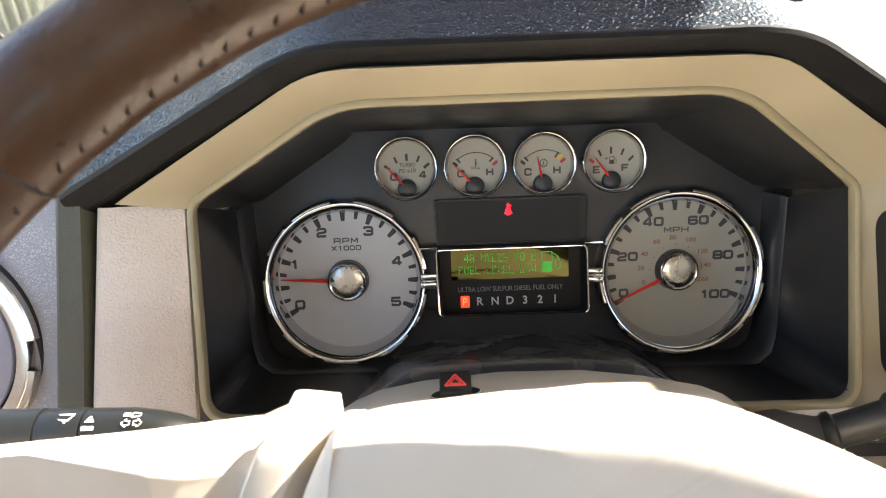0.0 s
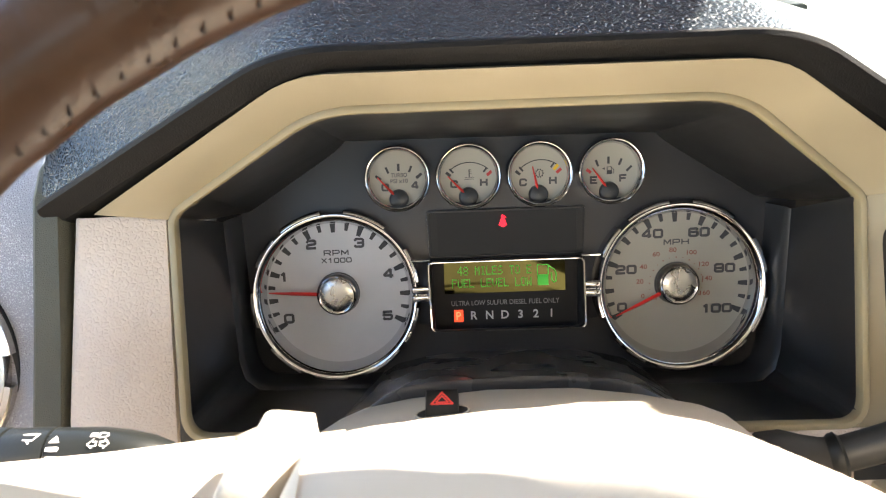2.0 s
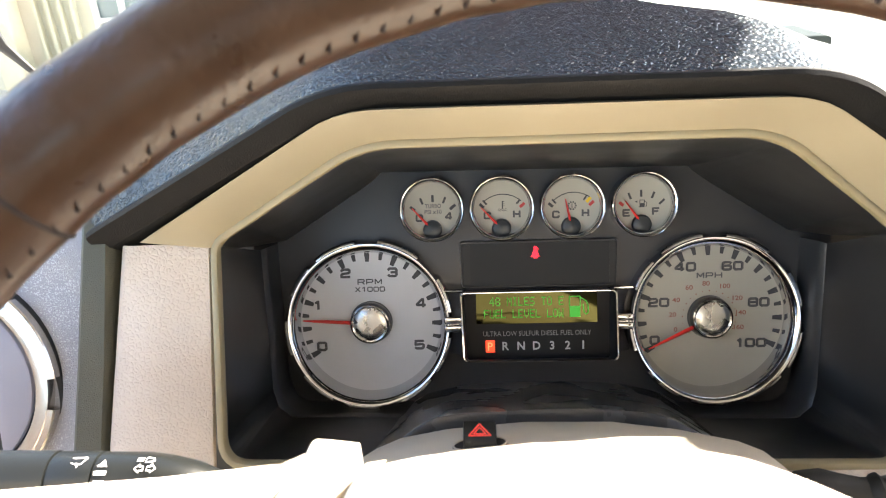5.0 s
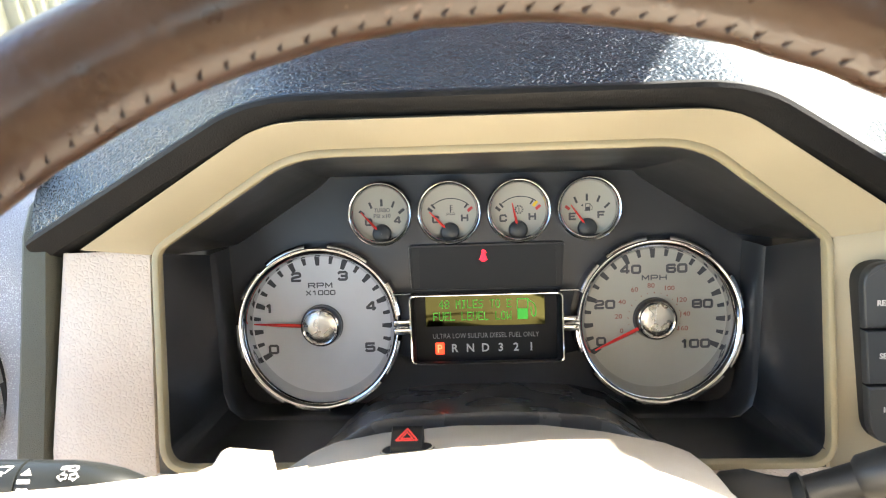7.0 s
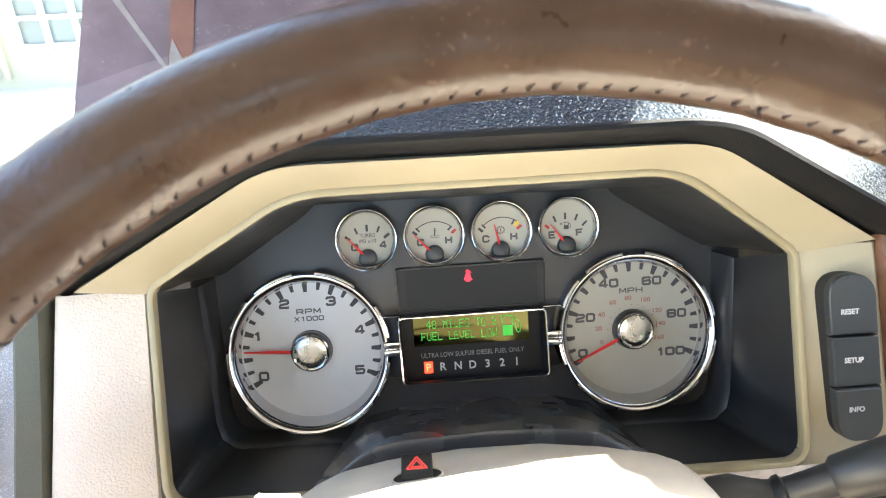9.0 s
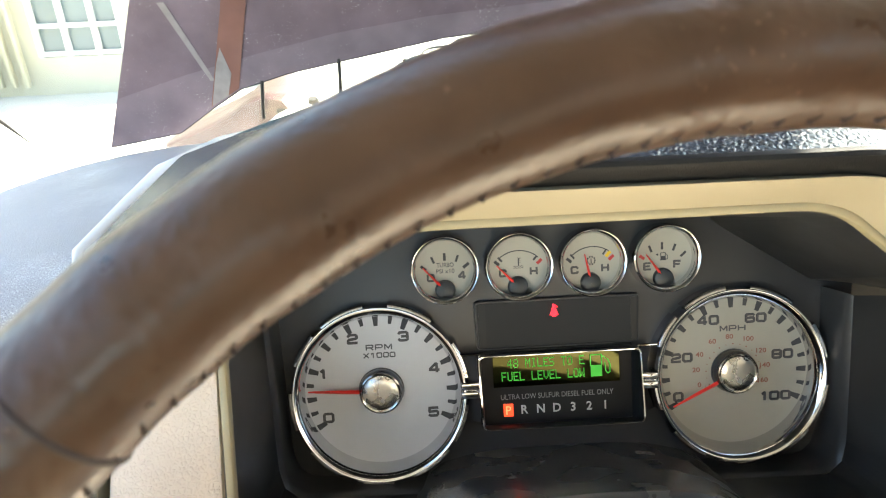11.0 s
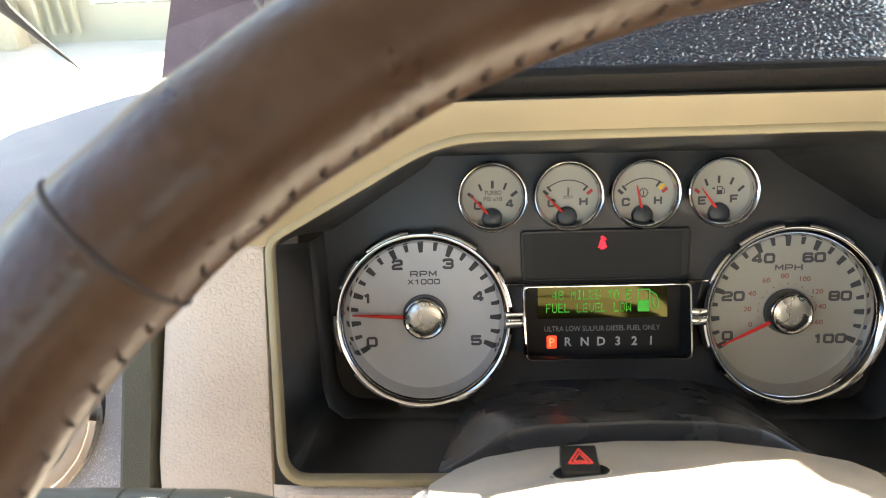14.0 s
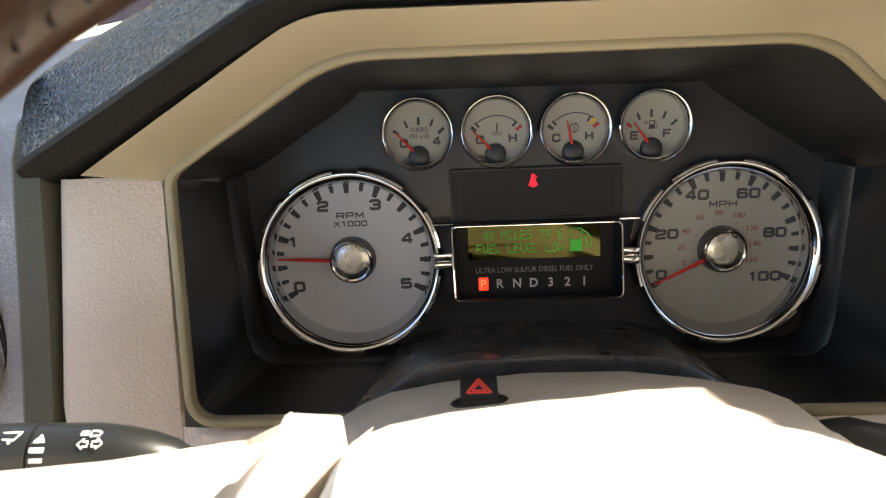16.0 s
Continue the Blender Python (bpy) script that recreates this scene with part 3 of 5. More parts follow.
# ---- instrument facia ----
def build_facia():
    ob = thing("instrument_facia", (0, 0, 0), "charcoal instrument facia with message screen and warning window", "instrument panel")
    # brow over the column
    rear = [(-0.112, -0.0700), (-0.101, -0.0668), (-0.0933, -0.0636), (-0.083, -0.0580), (-0.0727, -0.0528), (-0.055, -0.0490), (-0.037, -0.0470), (0.0, -0.0465), (0.037, -0.0472), (0.055, -0.0490), (0.0769, -0.0544), (0.087, -0.0600), (0.097, -0.0655), (0.108, -0.0700)]
    fore = [(-0.1130, -0.0640), (-0.1059, -0.0585), (-0.094, -0.0515), (-0.0827, -0.0450), (-0.0732, -0.0382), (-0.0628, -0.0332), (-0.0483, -0.0312), (0.0, -0.0295), (0.0315, -0.0308), (0.0500, -0.0332), (0.0600, -0.0370), (0.0690, -0.0425), (0.085, -0.0530), (0.105, -0.0640)]
    rows = []
    for f in (-0.04, 0.0, 0.2, 0.4, 0.6, 0.8, 0.92, 0.97):
        rows.append([(x0 + (x1 - x0) * f, -0.097 * f, z0 + (z1 - z0) * (f ** 1.25 if f > 0 else 0)) for (x0, z0), (x1, z1) in zip(rear, fore)])
    for dy, dz in ((0.0, -0.0003), (-0.0008, -0.0018), (-0.0008, -0.0120)):
        rows.append([(x, -0.097 + dy, z + dz) for x, z in fore])
    part("column_brow", loft(rows), BROW, ob, "glossy black brow over the column")
    # upper warning window
    w = rounded([Vector((x, 0, z)) for x, z in ((-0.0485, 0.0195), (-0.0495, 0.0475), (0.0508, 0.0475), (0.0500, 0.0195))], [0.002] * 4)
    part("warning_window", prism([(p.x, p.z) for p in w], -0.0005, 0.004), WINDOW, ob, "dark warning window")
    ring = rounded([Vector((x, 0, z)) for x, z in ((-0.0495, 0.0185), (-0.0505, 0.0485), (0.0518, 0.0485), (0.0510, 0.0185))], [0.003] * 4)
    rows = [[(p.x, -0.0006, p.z) for p in w], [(p.x * 1.008, -0.0012, 0.0335 + (p.z - 0.0335) * 1.03) for p in w], [(p.x, -0.0012, p.z) for p in ring], [(p.x * 1.01, 0.003, 0.0335 + (p.z - 0.0335) * 1.04) for p in ring]]
    part("window_frame", loft(rows, closed=True), FACIA, ob)
    # flush black strips stand in for the shadowed side walls of a recess
    for x0, x1 in ((-0.0482, -0.0440), (0.0462, 0.0497)):
        part("window_shade_strip", box(x0, x1, -0.0008, 0.002, 0.0203, 0.0468), DARK, ob, "black strip in place of the shaded window wall")
    # seat belt warning light
    bm = bmesh.new()
    sx, sz = -0.0015, 0.0408
    disc(sx, sz + 0.0032, 0.0011, -0.0012, -0.0008, 16, bm)
    prism([(sx - 0.0011, sz + 0.0019), (sx + 0.0011, sz + 0.0019), (sx + 0.0022, sz - 0.0016), (sx + 0.0030, sz - 0.0026), (sx + 0.0016, sz - 0.0026), (sx + 0.0010, sz - 0.0036), (sx - 0.0010, sz - 0.0036), (sx - 0.0016, sz - 0.0026), (sx - 0.0030, sz - 0.0026), (sx - 0.0022, sz - 0.0016)], -0.0012, -0.0008, bm)
    stroke([(sx + 0.0012, sz + 0.0032), (sx + 0.0021, sz + 0.0022)], 0.0006, -0.0012, -0.0008, bm)
    part("belt_warning_light", bm, WARN, ob, "lit red seat belt symbol")
    return ob


build_facia()


DOTS = {
    "4": "00010 00110 01010 10010 11111 00010 00010", "8": "01110 10001 10001 01110 10001 10001 01110", "M": "10001 11011 10101 10101 10001 10001 10001",
    "I": "01110 00100 00100 00100 00100 00100 01110", "L": "10000 10000 10000 10000 10000 10000 11111", "E": "11111 10000 10000 11110 10000 10000 11111",
    "S": "01111 10000 10000 01110 00001 00001 11110", "T": "11111 00100 00100 00100 00100 00100 00100", "O": "01110 10001 10001 10001 10001 10001 01110",
    "F": "11111 10000 10000 11110 10000 10000 10000", "U": "10001 10001 10001 10001 10001 10001 01110", "V": "10001 10001 10001 10001 10001 01010 00100",
    "W": "10001 10001 10001 10101 10101 11011 10001",
}


def dot_text(text, x, z, px, pz):
    """Characters of five by seven dots, from the upper left corner (x, z)."""
    bm = bmesh.new()
    for n, ch in enumerate(text):
        for r, row in enumerate(DOTS.get(ch, "").split()):
            for c, bit in enumerate(row):
                if bit == "1":
                    cx, cz = x + (n * 4.75 + c * 0.80) * px, z - r * pz
                    a, b = px * 0.34, pz * 0.42
                    y = 0.061 * (cz - 0.0146)
                    prism([(cx - a, cz - b), (cx - a, cz + b), (cx + a, cz + b), (cx + a, cz - b)], y - 0.0006, y - 0.0003, bm)
    return bm


def build_message_unit():
    ob = thing("message_display", (0, 0, -0.004), "chrome-framed message screen with lit green text and gear row", "display")
    x0, x1, z0, z1 = -0.0505, 0.0485, -0.0262, 0.0168
    front = [(x0, -0.011, z1), (x1, -0.011, z1), (x1 - 0.0005, -0.019, z0), (x0 + 0.0012, -0.018, z0)]
    fl = rounded([Vector(p) for p in front], [0.0035] * 4)
    c = Vector((-0.001, -0.014, -0.0047))

    def inset(loop, d, dy):
        return [p + (Vector((c.x - p.x, 0, c.z - p.z)).normalized() * d) + Vector((0, dy, 0)) for p in loop]
    rows = [inset(fl, -0.0013, 0.0024), inset(fl, -0.0012, 0.001), inset(fl, -0.0004, -0.0008), inset(fl, 0.0006, -0.0008)]
    part("chrome_frame", loft(rows, closed=True), CHROME, ob, "thin chrome frame")
    back = rounded([Vector(p) for p in ((-0.0485, 0.0, 0.0165), (0.0465, 0.0, 0.0165), (0.0465, 0.0, -0.0300), (-0.0475, 0.0, -0.0300))], [0.002] * 4)
    part("screen_well", loft([inset(fl, 0.0006, -0.0008), inset(fl, 0.0012, 0.0004), [p.lerp(q, 0.6) for p, q in zip(inset(fl, 0.002, 0), back)], back], closed=True), SCREEN, ob)
    part("screen_plate", prism([(-0.049, -0.031), (-0.049, 0.017), (0.047, 0.017), (0.047, -0.031)], 0.0008, 0.003), SCREEN, ob)
    lcd = prism([(-0.0407, -0.0057), (-0.0407, 0.0146), (0.0382, 0.0146), (0.0382, -0.0057)], -0.0002, 0.002)
    for v in lcd.verts:
        v.co.y += 0.061 * (v.co.z - 0.0146)
    part("lcd_panel", lcd, LCD, ob, "olive green mirror-like liquid crystal panel", smooth=False)
    for text, x, z in (("48 MILES TO E", -0.0315, 0.0113), ("FUEL LEVEL LOW", -0.0354, 0.0033)):
        part("message_line", dot_text(text, x, z, 0.00079, 0.00082), LCDLIT, ob, "lit green dot matrix text", smooth=False)
    bm = bmesh.new()
    prism([(0.0202, -0.0020), (0.0202, 0.0050), (0.0272, 0.0050), (0.0272, -0.0020)], -0.0008, -0.0004, bm)
    stroke([(0.0202, 0.0050), (0.0202, 0.0115), (0.0272, 0.0115), (0.0272, 0.0050)], 0.0006, -0.0008, -0.0004, bm)
    stroke([(0.0275, 0.0108), (0.0312, 0.0082), (0.0324, 0.0050), (0.0322, 0.0005), (0.0308, -0.0004), (0.0296, 0.0012), (0.0292, 0.0062)], 0.0006, -0.0008, -0.0004, bm)
    for v in bm.verts:
        v.co.y += 0.061 * (v.co.z - 0.0146)
    part("fuel_symbol", bm, LCDLIT, ob, "lit green fuel pump symbol")
    part("fuel_notice", lettering("ULTRA LOW SULFUR DIESEL FUEL ONLY", -0.0010, -0.0128, 0.0033, 0.0004, width=0.0710), DIMTEXT, ob, "dim grey notice")
    for i, ch in enumerate("RND321"):
        part("gear_letter", lettering(ch, -0.0218 + 0.0102 * i, -0.0212, 0.0054, 0.0004, wide=0.95, bold=0.00016), PALETEXT, ob)
    p = rounded([Vector((x, 0, z)) for x, z in ((-0.0350, -0.0252), (-0.0350, -0.0172), (-0.0290, -0.0172), (-0.0290, -0.0252))], [0.0006] * 4)
    part("park_light", prism([(q.x, q.z) for q in p], 0.0000, 0.0006), ORANGE, ob, "lit orange park light")
    part("park_letter", lettering("P", -0.0320, -0.0212, 0.0056, -0.0003, wide=0.9), ORANGEDIM, ob)
    # chrome bridges to the two large gauges
    for s in (-1, 1):
        xc = -0.001 + s * 0.0545
        for z0, z1 in ((-0.0090, -0.0040), (-0.0034, 0.0016)):
            part("chrome_bridge", box(xc - 0.0062, xc + 0.0062, -0.0115, 0.0, z0, z1, 0.0012, 3), CHROME, ob, "chrome bridge")
        part("bridge_core", box(xc - 0.0058, xc + 0.0058, -0.0098, 0.0, -0.0080, 0.0006), CHROME, ob)
        pts = [(-0.001 + s * (0.0485 + 0.0015 * k), -0.008, 0.0180 + 0.0) for k in range(9)]
        part("chrome_wing", tube(pts, 0.0009, 8), CHROME, ob)
        bm = loft([[(-0.001 + s * 0.0495, -0.009, 0.0165), (-0.001 + s * 0.0495, -0.012, 0.006), (-0.001 + s * 0.0495, -0.012, -0.012), (-0.001 + s * 0.0490, -0.010, -0.024)], [(-0.001 + s * 0.0590, -0.003, 0.0165), (-0.001 + s * 0.0560, -0.004, 0.006), (-0.001 + s * 0.0560, -0.004, -0.012), (-0.001 + s * 0.0600, -0.003, -0.024)]])
        part("bridge_web", bm, BLACK, ob)
    return ob


build_message_unit()


# ---- gauges ----
def tick(cx, cz, angle, r0, r1, w0, w1, y0, y1, bm=None):
    c, s = math.cos(radians(angle)), math.sin(radians(angle))
    return prism([(cx + c * r0 - s * w0, cz + s * r0 + c * w0), (cx + c * r1 - s * w1, cz + s * r1 + c * w1), (cx + c * r1 + s * w1, cz + s * r1 - c * w1), (cx + c * r0 + s * w0, cz + s * r0 - c * w0)], y0, y1, bm)


GLYPHS = {
    "0": [[(.15, 0), (.85, 0), (1, .15), (1, .85), (.85, 1), (.15, 1), (0, .85), (0, .15), (.15, 0)]],
    "1": [[(.20, .80), (.60, 1), (.60, 0)]],
    "2": [[(0, .80), (.15, 1), (.85, 1), (1, .85), (1, .62), (.85, .52), (.15, .42), (0, .28), (0, 0), (1, 0)]],
    "3": [[(0, .85), (.15, 1), (.85, 1), (1, .85), (1, .62), (.85, .5), (.35, .5)], [(.85, .5), (1, .38), (1, .15), (.85, 0), (.15, 0), (0, .15)]],
    "4": [[(.75, 0), (.75, 1), (.60, 1), (0, .38), (0, .25), (1, .25)]],
    "5": [[(1, 1), (.05, 1), (.02, .52), (.85, .57), (1, .44), (1, .15), (.85, 0), (.15, 0), (0, .12)]],
    "6": [[(1, .88), (.85, 1), (.15, 1), (0, .85), (0, .15), (.15, 0), (.85, 0), (1, .15), (1, .42), (.85, .56), (0, .52)]],
    "8": [[(.15, .5), (0, .62), (0, .87), (.15, 1), (.85, 1), (1, .87), (1, .62), (.85, .5), (.15, .5), (0, .38), (0, .13), (.15, 0), (.85, 0), (1, .13), (1, .38), (.85, .5)]],
    "C": [[(1, .74), (1, .85), (.85, 1), (.15, 1), (0, .85), (0, .15), (.15, 0), (.85, 0), (1, .15), (1, .26)]],
    "H": [[(0, 0), (0, 1)], [(1, 0), (1, 1)], [(0, .5), (1, .5)]],
    "E": [[(1, 1), (0, 1), (0, 0), (1, 0)], [(0, .5), (.85, .5)]],
    "R": [[(0, 0), (0, 1), (.85, 1), (1, .85), (1, .60), (.85, .46), (0, .46)], [(.65, .46), (1, 0)]],
    "P": [[(0, 0), (0, 1), (.85, 1), (1, .85), (1, .55), (.85, .40), (0, .40)]],
    "M": [[(0, 0), (0, 1)], [(.03, 1), (.5, .25), (.97, 1)], [(1, 1), (1, 0)]],
    "X": [[(0, 0), (1, 1)], [(0, 1), (1, 0)]],
    "F": [[(1, 1), (0, 1), (0, 0)], [(0, .5), (.85, .5)]],
}


def numeral(text, x, z, h, parent, wide=1.05):
    """Square-shouldered figures with a dark edge and a paler core."""
    w, edge = h * wide * 0.78, h * 0.24
    hh = h - edge
    step = [w * (0.75 if c == "1" else 1.0) + edge + h * 0.10 for c in text]
    total = sum(step) - h * 0.10 - edge
    for mat, width, depth, nm in ((INK, edge, -0.0003, "numeral"), (INKFILL, edge * 0.36, -0.0005, "numeral_core")):
        bm, cx = bmesh.new(), x - total / 2
        for c, st in zip(text, step):
            for line in GLYPHS[c]:
                stroke([(cx + px * w * (0.75 if c == "1" else 1.0), z - hh / 2 + pz * hh) for px, pz in line], width, depth, 0.0004, bm)
            cx += st
        part(nm, bm, mat, parent, smooth=False)


def unit_text(text, x, z, h, width, parent):
    edge = h * 0.20
    cell = (width - edge) / (len(text) - 0.25)
    bm = bmesh.new()
    for i, c in enumerate(text):
        for line in GLYPHS[c]:
            stroke([(x - width / 2 + edge / 2 + (i + px * 0.72) * cell, z + edge / 2 + pz * (h - edge) - h / 2) for px, pz in line], edge, -0.0003, 0.0004, bm)
    part("unit_text", bm, UNITINK, parent, smooth=False)


def slant(bm, cz):
    """The gauge rims stand further out towards the bottom."""
    for v in bm.verts:
        if v.co.y < 0:
            v.co.y *= 1.18 + 0.50 * (cz - v.co.z) / 0.054
    return bm


def bezel_tabs(cx, cz, ob):
    for a0, a1 in ((52, 82), (98, 128), (136, 158), (176, 200), (217, 243), (252, 276), (290, 318), (325, 350), (8, 32)):
        prof = [(0.0524, -0.0078), (0.0532, -0.0088), (0.0544, -0.0088), (0.0552, -0.0082), (0.0556, -0.0070), (0.0556, 0.003)]
        part("bezel_tab", slant(lathe(prof, cx, cz, 14, a0=a0, a1=a1), cz), CHROME, ob)


def large_gauge(name, cx, cz, face, label, value_angle, shift):
    ob = thing(name, (cx, 0, cz), label, "gauge", "large gauges")
    part("dial", disc(cx, cz, 0.0500, 0.0, 0.003, 96), face, ob, "satin silver dial")
    ring = [(0.0466, 0.0005), (0.0466, -0.0014), (0.0470, -0.0030), (0.0479, -0.0052), (0.0492, -0.0071), (0.0505, -0.0085), (0.0516, -0.0092), (0.0525, -0.0093), (0.0532, -0.0085), (0.0536, -0.0055), (0.0536, 0.004)]
    bx = cx + shift
    part("bezel", slant(lathe(ring, bx, cz, 128), cz), CHROME, ob, "polished chrome bezel")
    bezel_tabs(bx, cz, ob)
    for k in range(21):
        a = 208.5 - 46.7 * k / 4
        if k % 4 == 0:
            bm = tick(cx, cz, a, 0.0402, 0.0463, 0.0013, 0.0019, -0.0003, 0.0005)
        elif k % 2 == 0:
            bm = tick(cx, cz, a, 0.0404, 0.0463, 0.0012, 0.0018, -0.0003, 0.0005)
        else:
            bm = tick(cx, cz, a, 0.0418, 0.0463, 0.0010, 0.0014, -0.0003, 0.0005)
        part("tick", bm, INK, ob)
    # pointer and cap
    c, s = math.cos(radians(value_angle)), math.sin(radians(value_angle))
    bm = loft([[(cx + c * r - s * w, -0.0052, cz + s * r + c * w), (cx + c * r, -0.0064, cz + s * r), (cx + c * r + s * w, -0.0052, cz + s * r - c * w), (cx + c * r, -0.0044, cz + s * r)] for r, w in ((0.008, 0.0013), (0.030, 0.0011), (0.0445, 0.0005))], closed=True, caps=True)
    part("pointer", bm, RED, ob, "red pointer")
    cap = part("hub_cap", lathe([(0.0001, -0.0080), (0.006, -0.0080), (0.0103, -0.0077), (0.0110, -0.0072)], cx, cz, 64), BRUSHED, ob, "satin aluminium cap")
    part("hub_ring", lathe([(0.0108, -0.0070), (0.0111, -0.0079), (0.0116, -0.0081), (0.0119, -0.0077)], cx, cz, 64), CHROME, cap)
    part("hub_skirt", lathe([(0.0118, -0.0074), (0.0126, -0.0072), (0.0134, -0.0058), (0.0138, -0.003), (0.0136, -0.0005)], cx, cz, 64), SMOKE, cap, "dark polished skirt")
    part("hub_base", lathe([(0.0128, -0.0002), (0.0138, -0.0004), (0.0141, 0.0)], cx, cz, 64), INKFILL, ob)
    return ob


tach = large_gauge("tachometer", -0.1105, -0.003, DIAL, "silver tachometer with chrome bezel and red pointer", 176.6, -0.0006)
for t, dx, dz in (("0", -0.0338, -0.0160), ("1", -0.0355, 0.0120), ("2", -0.0160, 0.0330), ("3", 0.0152, 0.0330), ("4", 0.0335, 0.0120), ("5", 0.0315, -0.0160)):
    numeral(t, -0.1105 + dx, -0.003 + dz, 0.0066, tach)
unit_text("RPM", -0.1105, 0.0240, 0.0038, 0.0165, tach)
unit_text("X1000", -0.1105, 0.0190, 0.0034, 0.0200, tach)

speedo = large_gauge("speedometer", 0.1105, -0.004, SHADEDDIAL, "silver speedometer in the shaded dial tone, chrome bezel and red pointer", 206.0, 0.0008)
for t, dx, dz in (("0", -0.0350, -0.0150), ("20", -0.0325, 0.0100), ("40", -0.0155, 0.0330), ("60", 0.0145, 0.0330), ("80", 0.0315, 0.0090), ("100", 0.0270, -0.0178)):
    numeral(t, 0.1105 + dx, -0.004 + dz, 0.0062, speedo)
unit_text("MPH", 0.1105, 0.0232, 0.0038, 0.0165, speedo)
for t, dx, dz in (("0", -0.0215, -0.0080), ("20", -0.0235, 0.0018), ("40", -0.0212, 0.0115), ("60", -0.0130, 0.0195), ("80", -0.0022, 0.0220), ("100", 0.0100, 0.0200), ("120", 0.0180, 0.0120), ("140", 0.0203, 0.0025), ("160", 0.0190, -0.0072)):
    part("inner_numeral", lettering(t, 0.1105 + dx, -0.004 + dz, 0.0030, -0.0002, wide=1.15, bold=0.00004), KMINK, speedo)
part("unit_text", lettering("km/h", 0.1105 - 0.0150, -0.004 - 0.0098, 0.0020, -0.0002), KMINK, speedo)
for k in range(17):
    ang = radians(208.0 - 236.0 * k / 16)
    part("inner_dot", disc(0.1105 + 0.0172 * math.cos(ang), -0.004 + 0.0172 * math.sin(ang), 0.00042 if k % 2 == 0 else 0.00028, -0.0003, 0.0004, 10), KMINK, speedo)


def small_gauge(name, cx, cz, label, tip, bx):
    ob = thing(name, (cx, 0, cz), label, "gauge", "small gauges")
    # dial takes the silver with shade mixed into its colour
    part("dial", disc(bx, cz, 0.0196, 0.0, 0.003, 64), SHADEDDIAL, ob, "silver dial")
    part("bezel", lathe([(0.0184, 0.0005), (0.0181, -0.0020), (0.0175, -0.0050), (0.0176, -0.0068), (0.0183, -0.0087), (0.0193, -0.0099), (0.0200, -0.0101), (0.0206, -0.0096), (0.0208, -0.0080), (0.0208, 0.004)], bx, cz + 0.0002, 80), CHROME, ob, "chrome bezel")
    hx, hz = bx, cz - 0.0130
    part("pivot_cover", lathe([(0.0001, -0.0040), (0.0045, -0.0038), (0.0058, -0.0030), (0.0062, -0.0015), (0.0063, 0.0)], hx, hz, 40), BUTTON, ob, "charcoal pivot cover")
    tx, tz = bx + tip[0], cz + tip[1]
    d = Vector((tx - hx, tz - hz)).normalized()
    sx, sz = hx + d.x * 0.004, hz + d.y * 0.004
    bm = loft([[(px - d.y * w, -0.0032, pz + d.x * w), (px, -0.0040, pz), (px + d.y * w, -0.0032, pz - d.x * w), (px, -0.0026, pz)] for px, pz, w in ((sx, sz, 0.0009), (tx, tz, 0.00035))], closed=True, caps=True)
    part("pointer", bm, RED, ob, "red pointer")
    return ob


K = 0.0205 / 163


def marks(ob, cx, cz, spots, mats):
    for (dx, dz, ang, ln, w), m in zip(spots, mats):
        c, s = math.cos(radians(ang)), math.sin(radians(ang))
        x, z = cx + dx * K, cz + dz * K
        part("tick", stroke([(x - c * ln / 2, z - s * ln / 2), (x + c * ln / 2, z + s * ln / 2)], w, -0.0003, 0.0005), m, ob)


GZ = 0.0704
g = small_gauge("turbo_gauge", -0.0680, GZ, "small silver turbo pressure gauge with chrome bezel", (-0.0130, 0.0014), -0.0678)
cx = -0.0680
marks(g, cx, GZ, [(-100, 8, 142, 0.0032, 0.0017), (-53, 45, 112, 0.0036, 0.0014), (5, 58, 90, 0.0038, 0.0016), (65, 48, 68, 0.0036, 0.0014), (108, 12, 38, 0.0036, 0.0019)], [INK] * 5)
part("unit_text", lettering("TURBO", cx + 0.0008, GZ + 0.0024, 0.0026, -0.0002, width=0.0105, bold=0.00005), UNITINK, g)
part("unit_text", lettering("PSI x10", cx + 0.0008, GZ - 0.0014, 0.0026, -0.0002, width=0.0112, bold=0.00005), UNITINK, g)
numeral("0", cx - 0.0083, GZ - 0.0052, 0.0050, g, 0.95)
numeral("4", cx + 0.0109, GZ - 0.0044, 0.0050, g, 0.95)

g = small_gauge("coolant_gauge", -0.0222, GZ - 0.0002, "small silver coolant temperature gauge with chrome bezel", (-0.0130, 0.0007), -0.0230)
cx = -0.0222
part("scale_arc", stroke(arc(cx, GZ - 0.0095, 0.0183, 49, 131), 0.0006, -0.0003, 0.0005), INK, g)
marks(g, cx, GZ, [(-106, 13, 140, 0.0028, 0.0018), (-90, 30, 132, 0.0030, 0.0012), (82, 30, 48, 0.0030, 0.0012), (102, 12, 40, 0.0030, 0.0019)], [INK, INK, INK, REDINK])
numeral("C", cx - 0.0098, GZ - 0.0047, 0.0050, g, 0.95)
numeral("H", cx + 0.0092, GZ - 0.0042, 0.0050, g, 0.95)
bm = stroke([(cx, GZ - 0.0004), (cx, GZ + 0.0042)], 0.0007, -0.0003, 0.0003)
for k in range(3):
    stroke([(cx, GZ + 0.0040 - k * 0.0012), (cx + 0.0014, GZ + 0.0040 - k * 0.0012)], 0.0003, -0.0003, 0.0003, bm)
for k in range(2):
    stroke([(cx - 0.0030 + 0.0010 * j, GZ - 0.0008 - k * 0.0011 + (0.0002 if j % 2 else -0.0002)) for j in range(7)], 0.0003, -0.0003, 0.0003, bm)
part("thermometer_symbol", bm, INK, g)

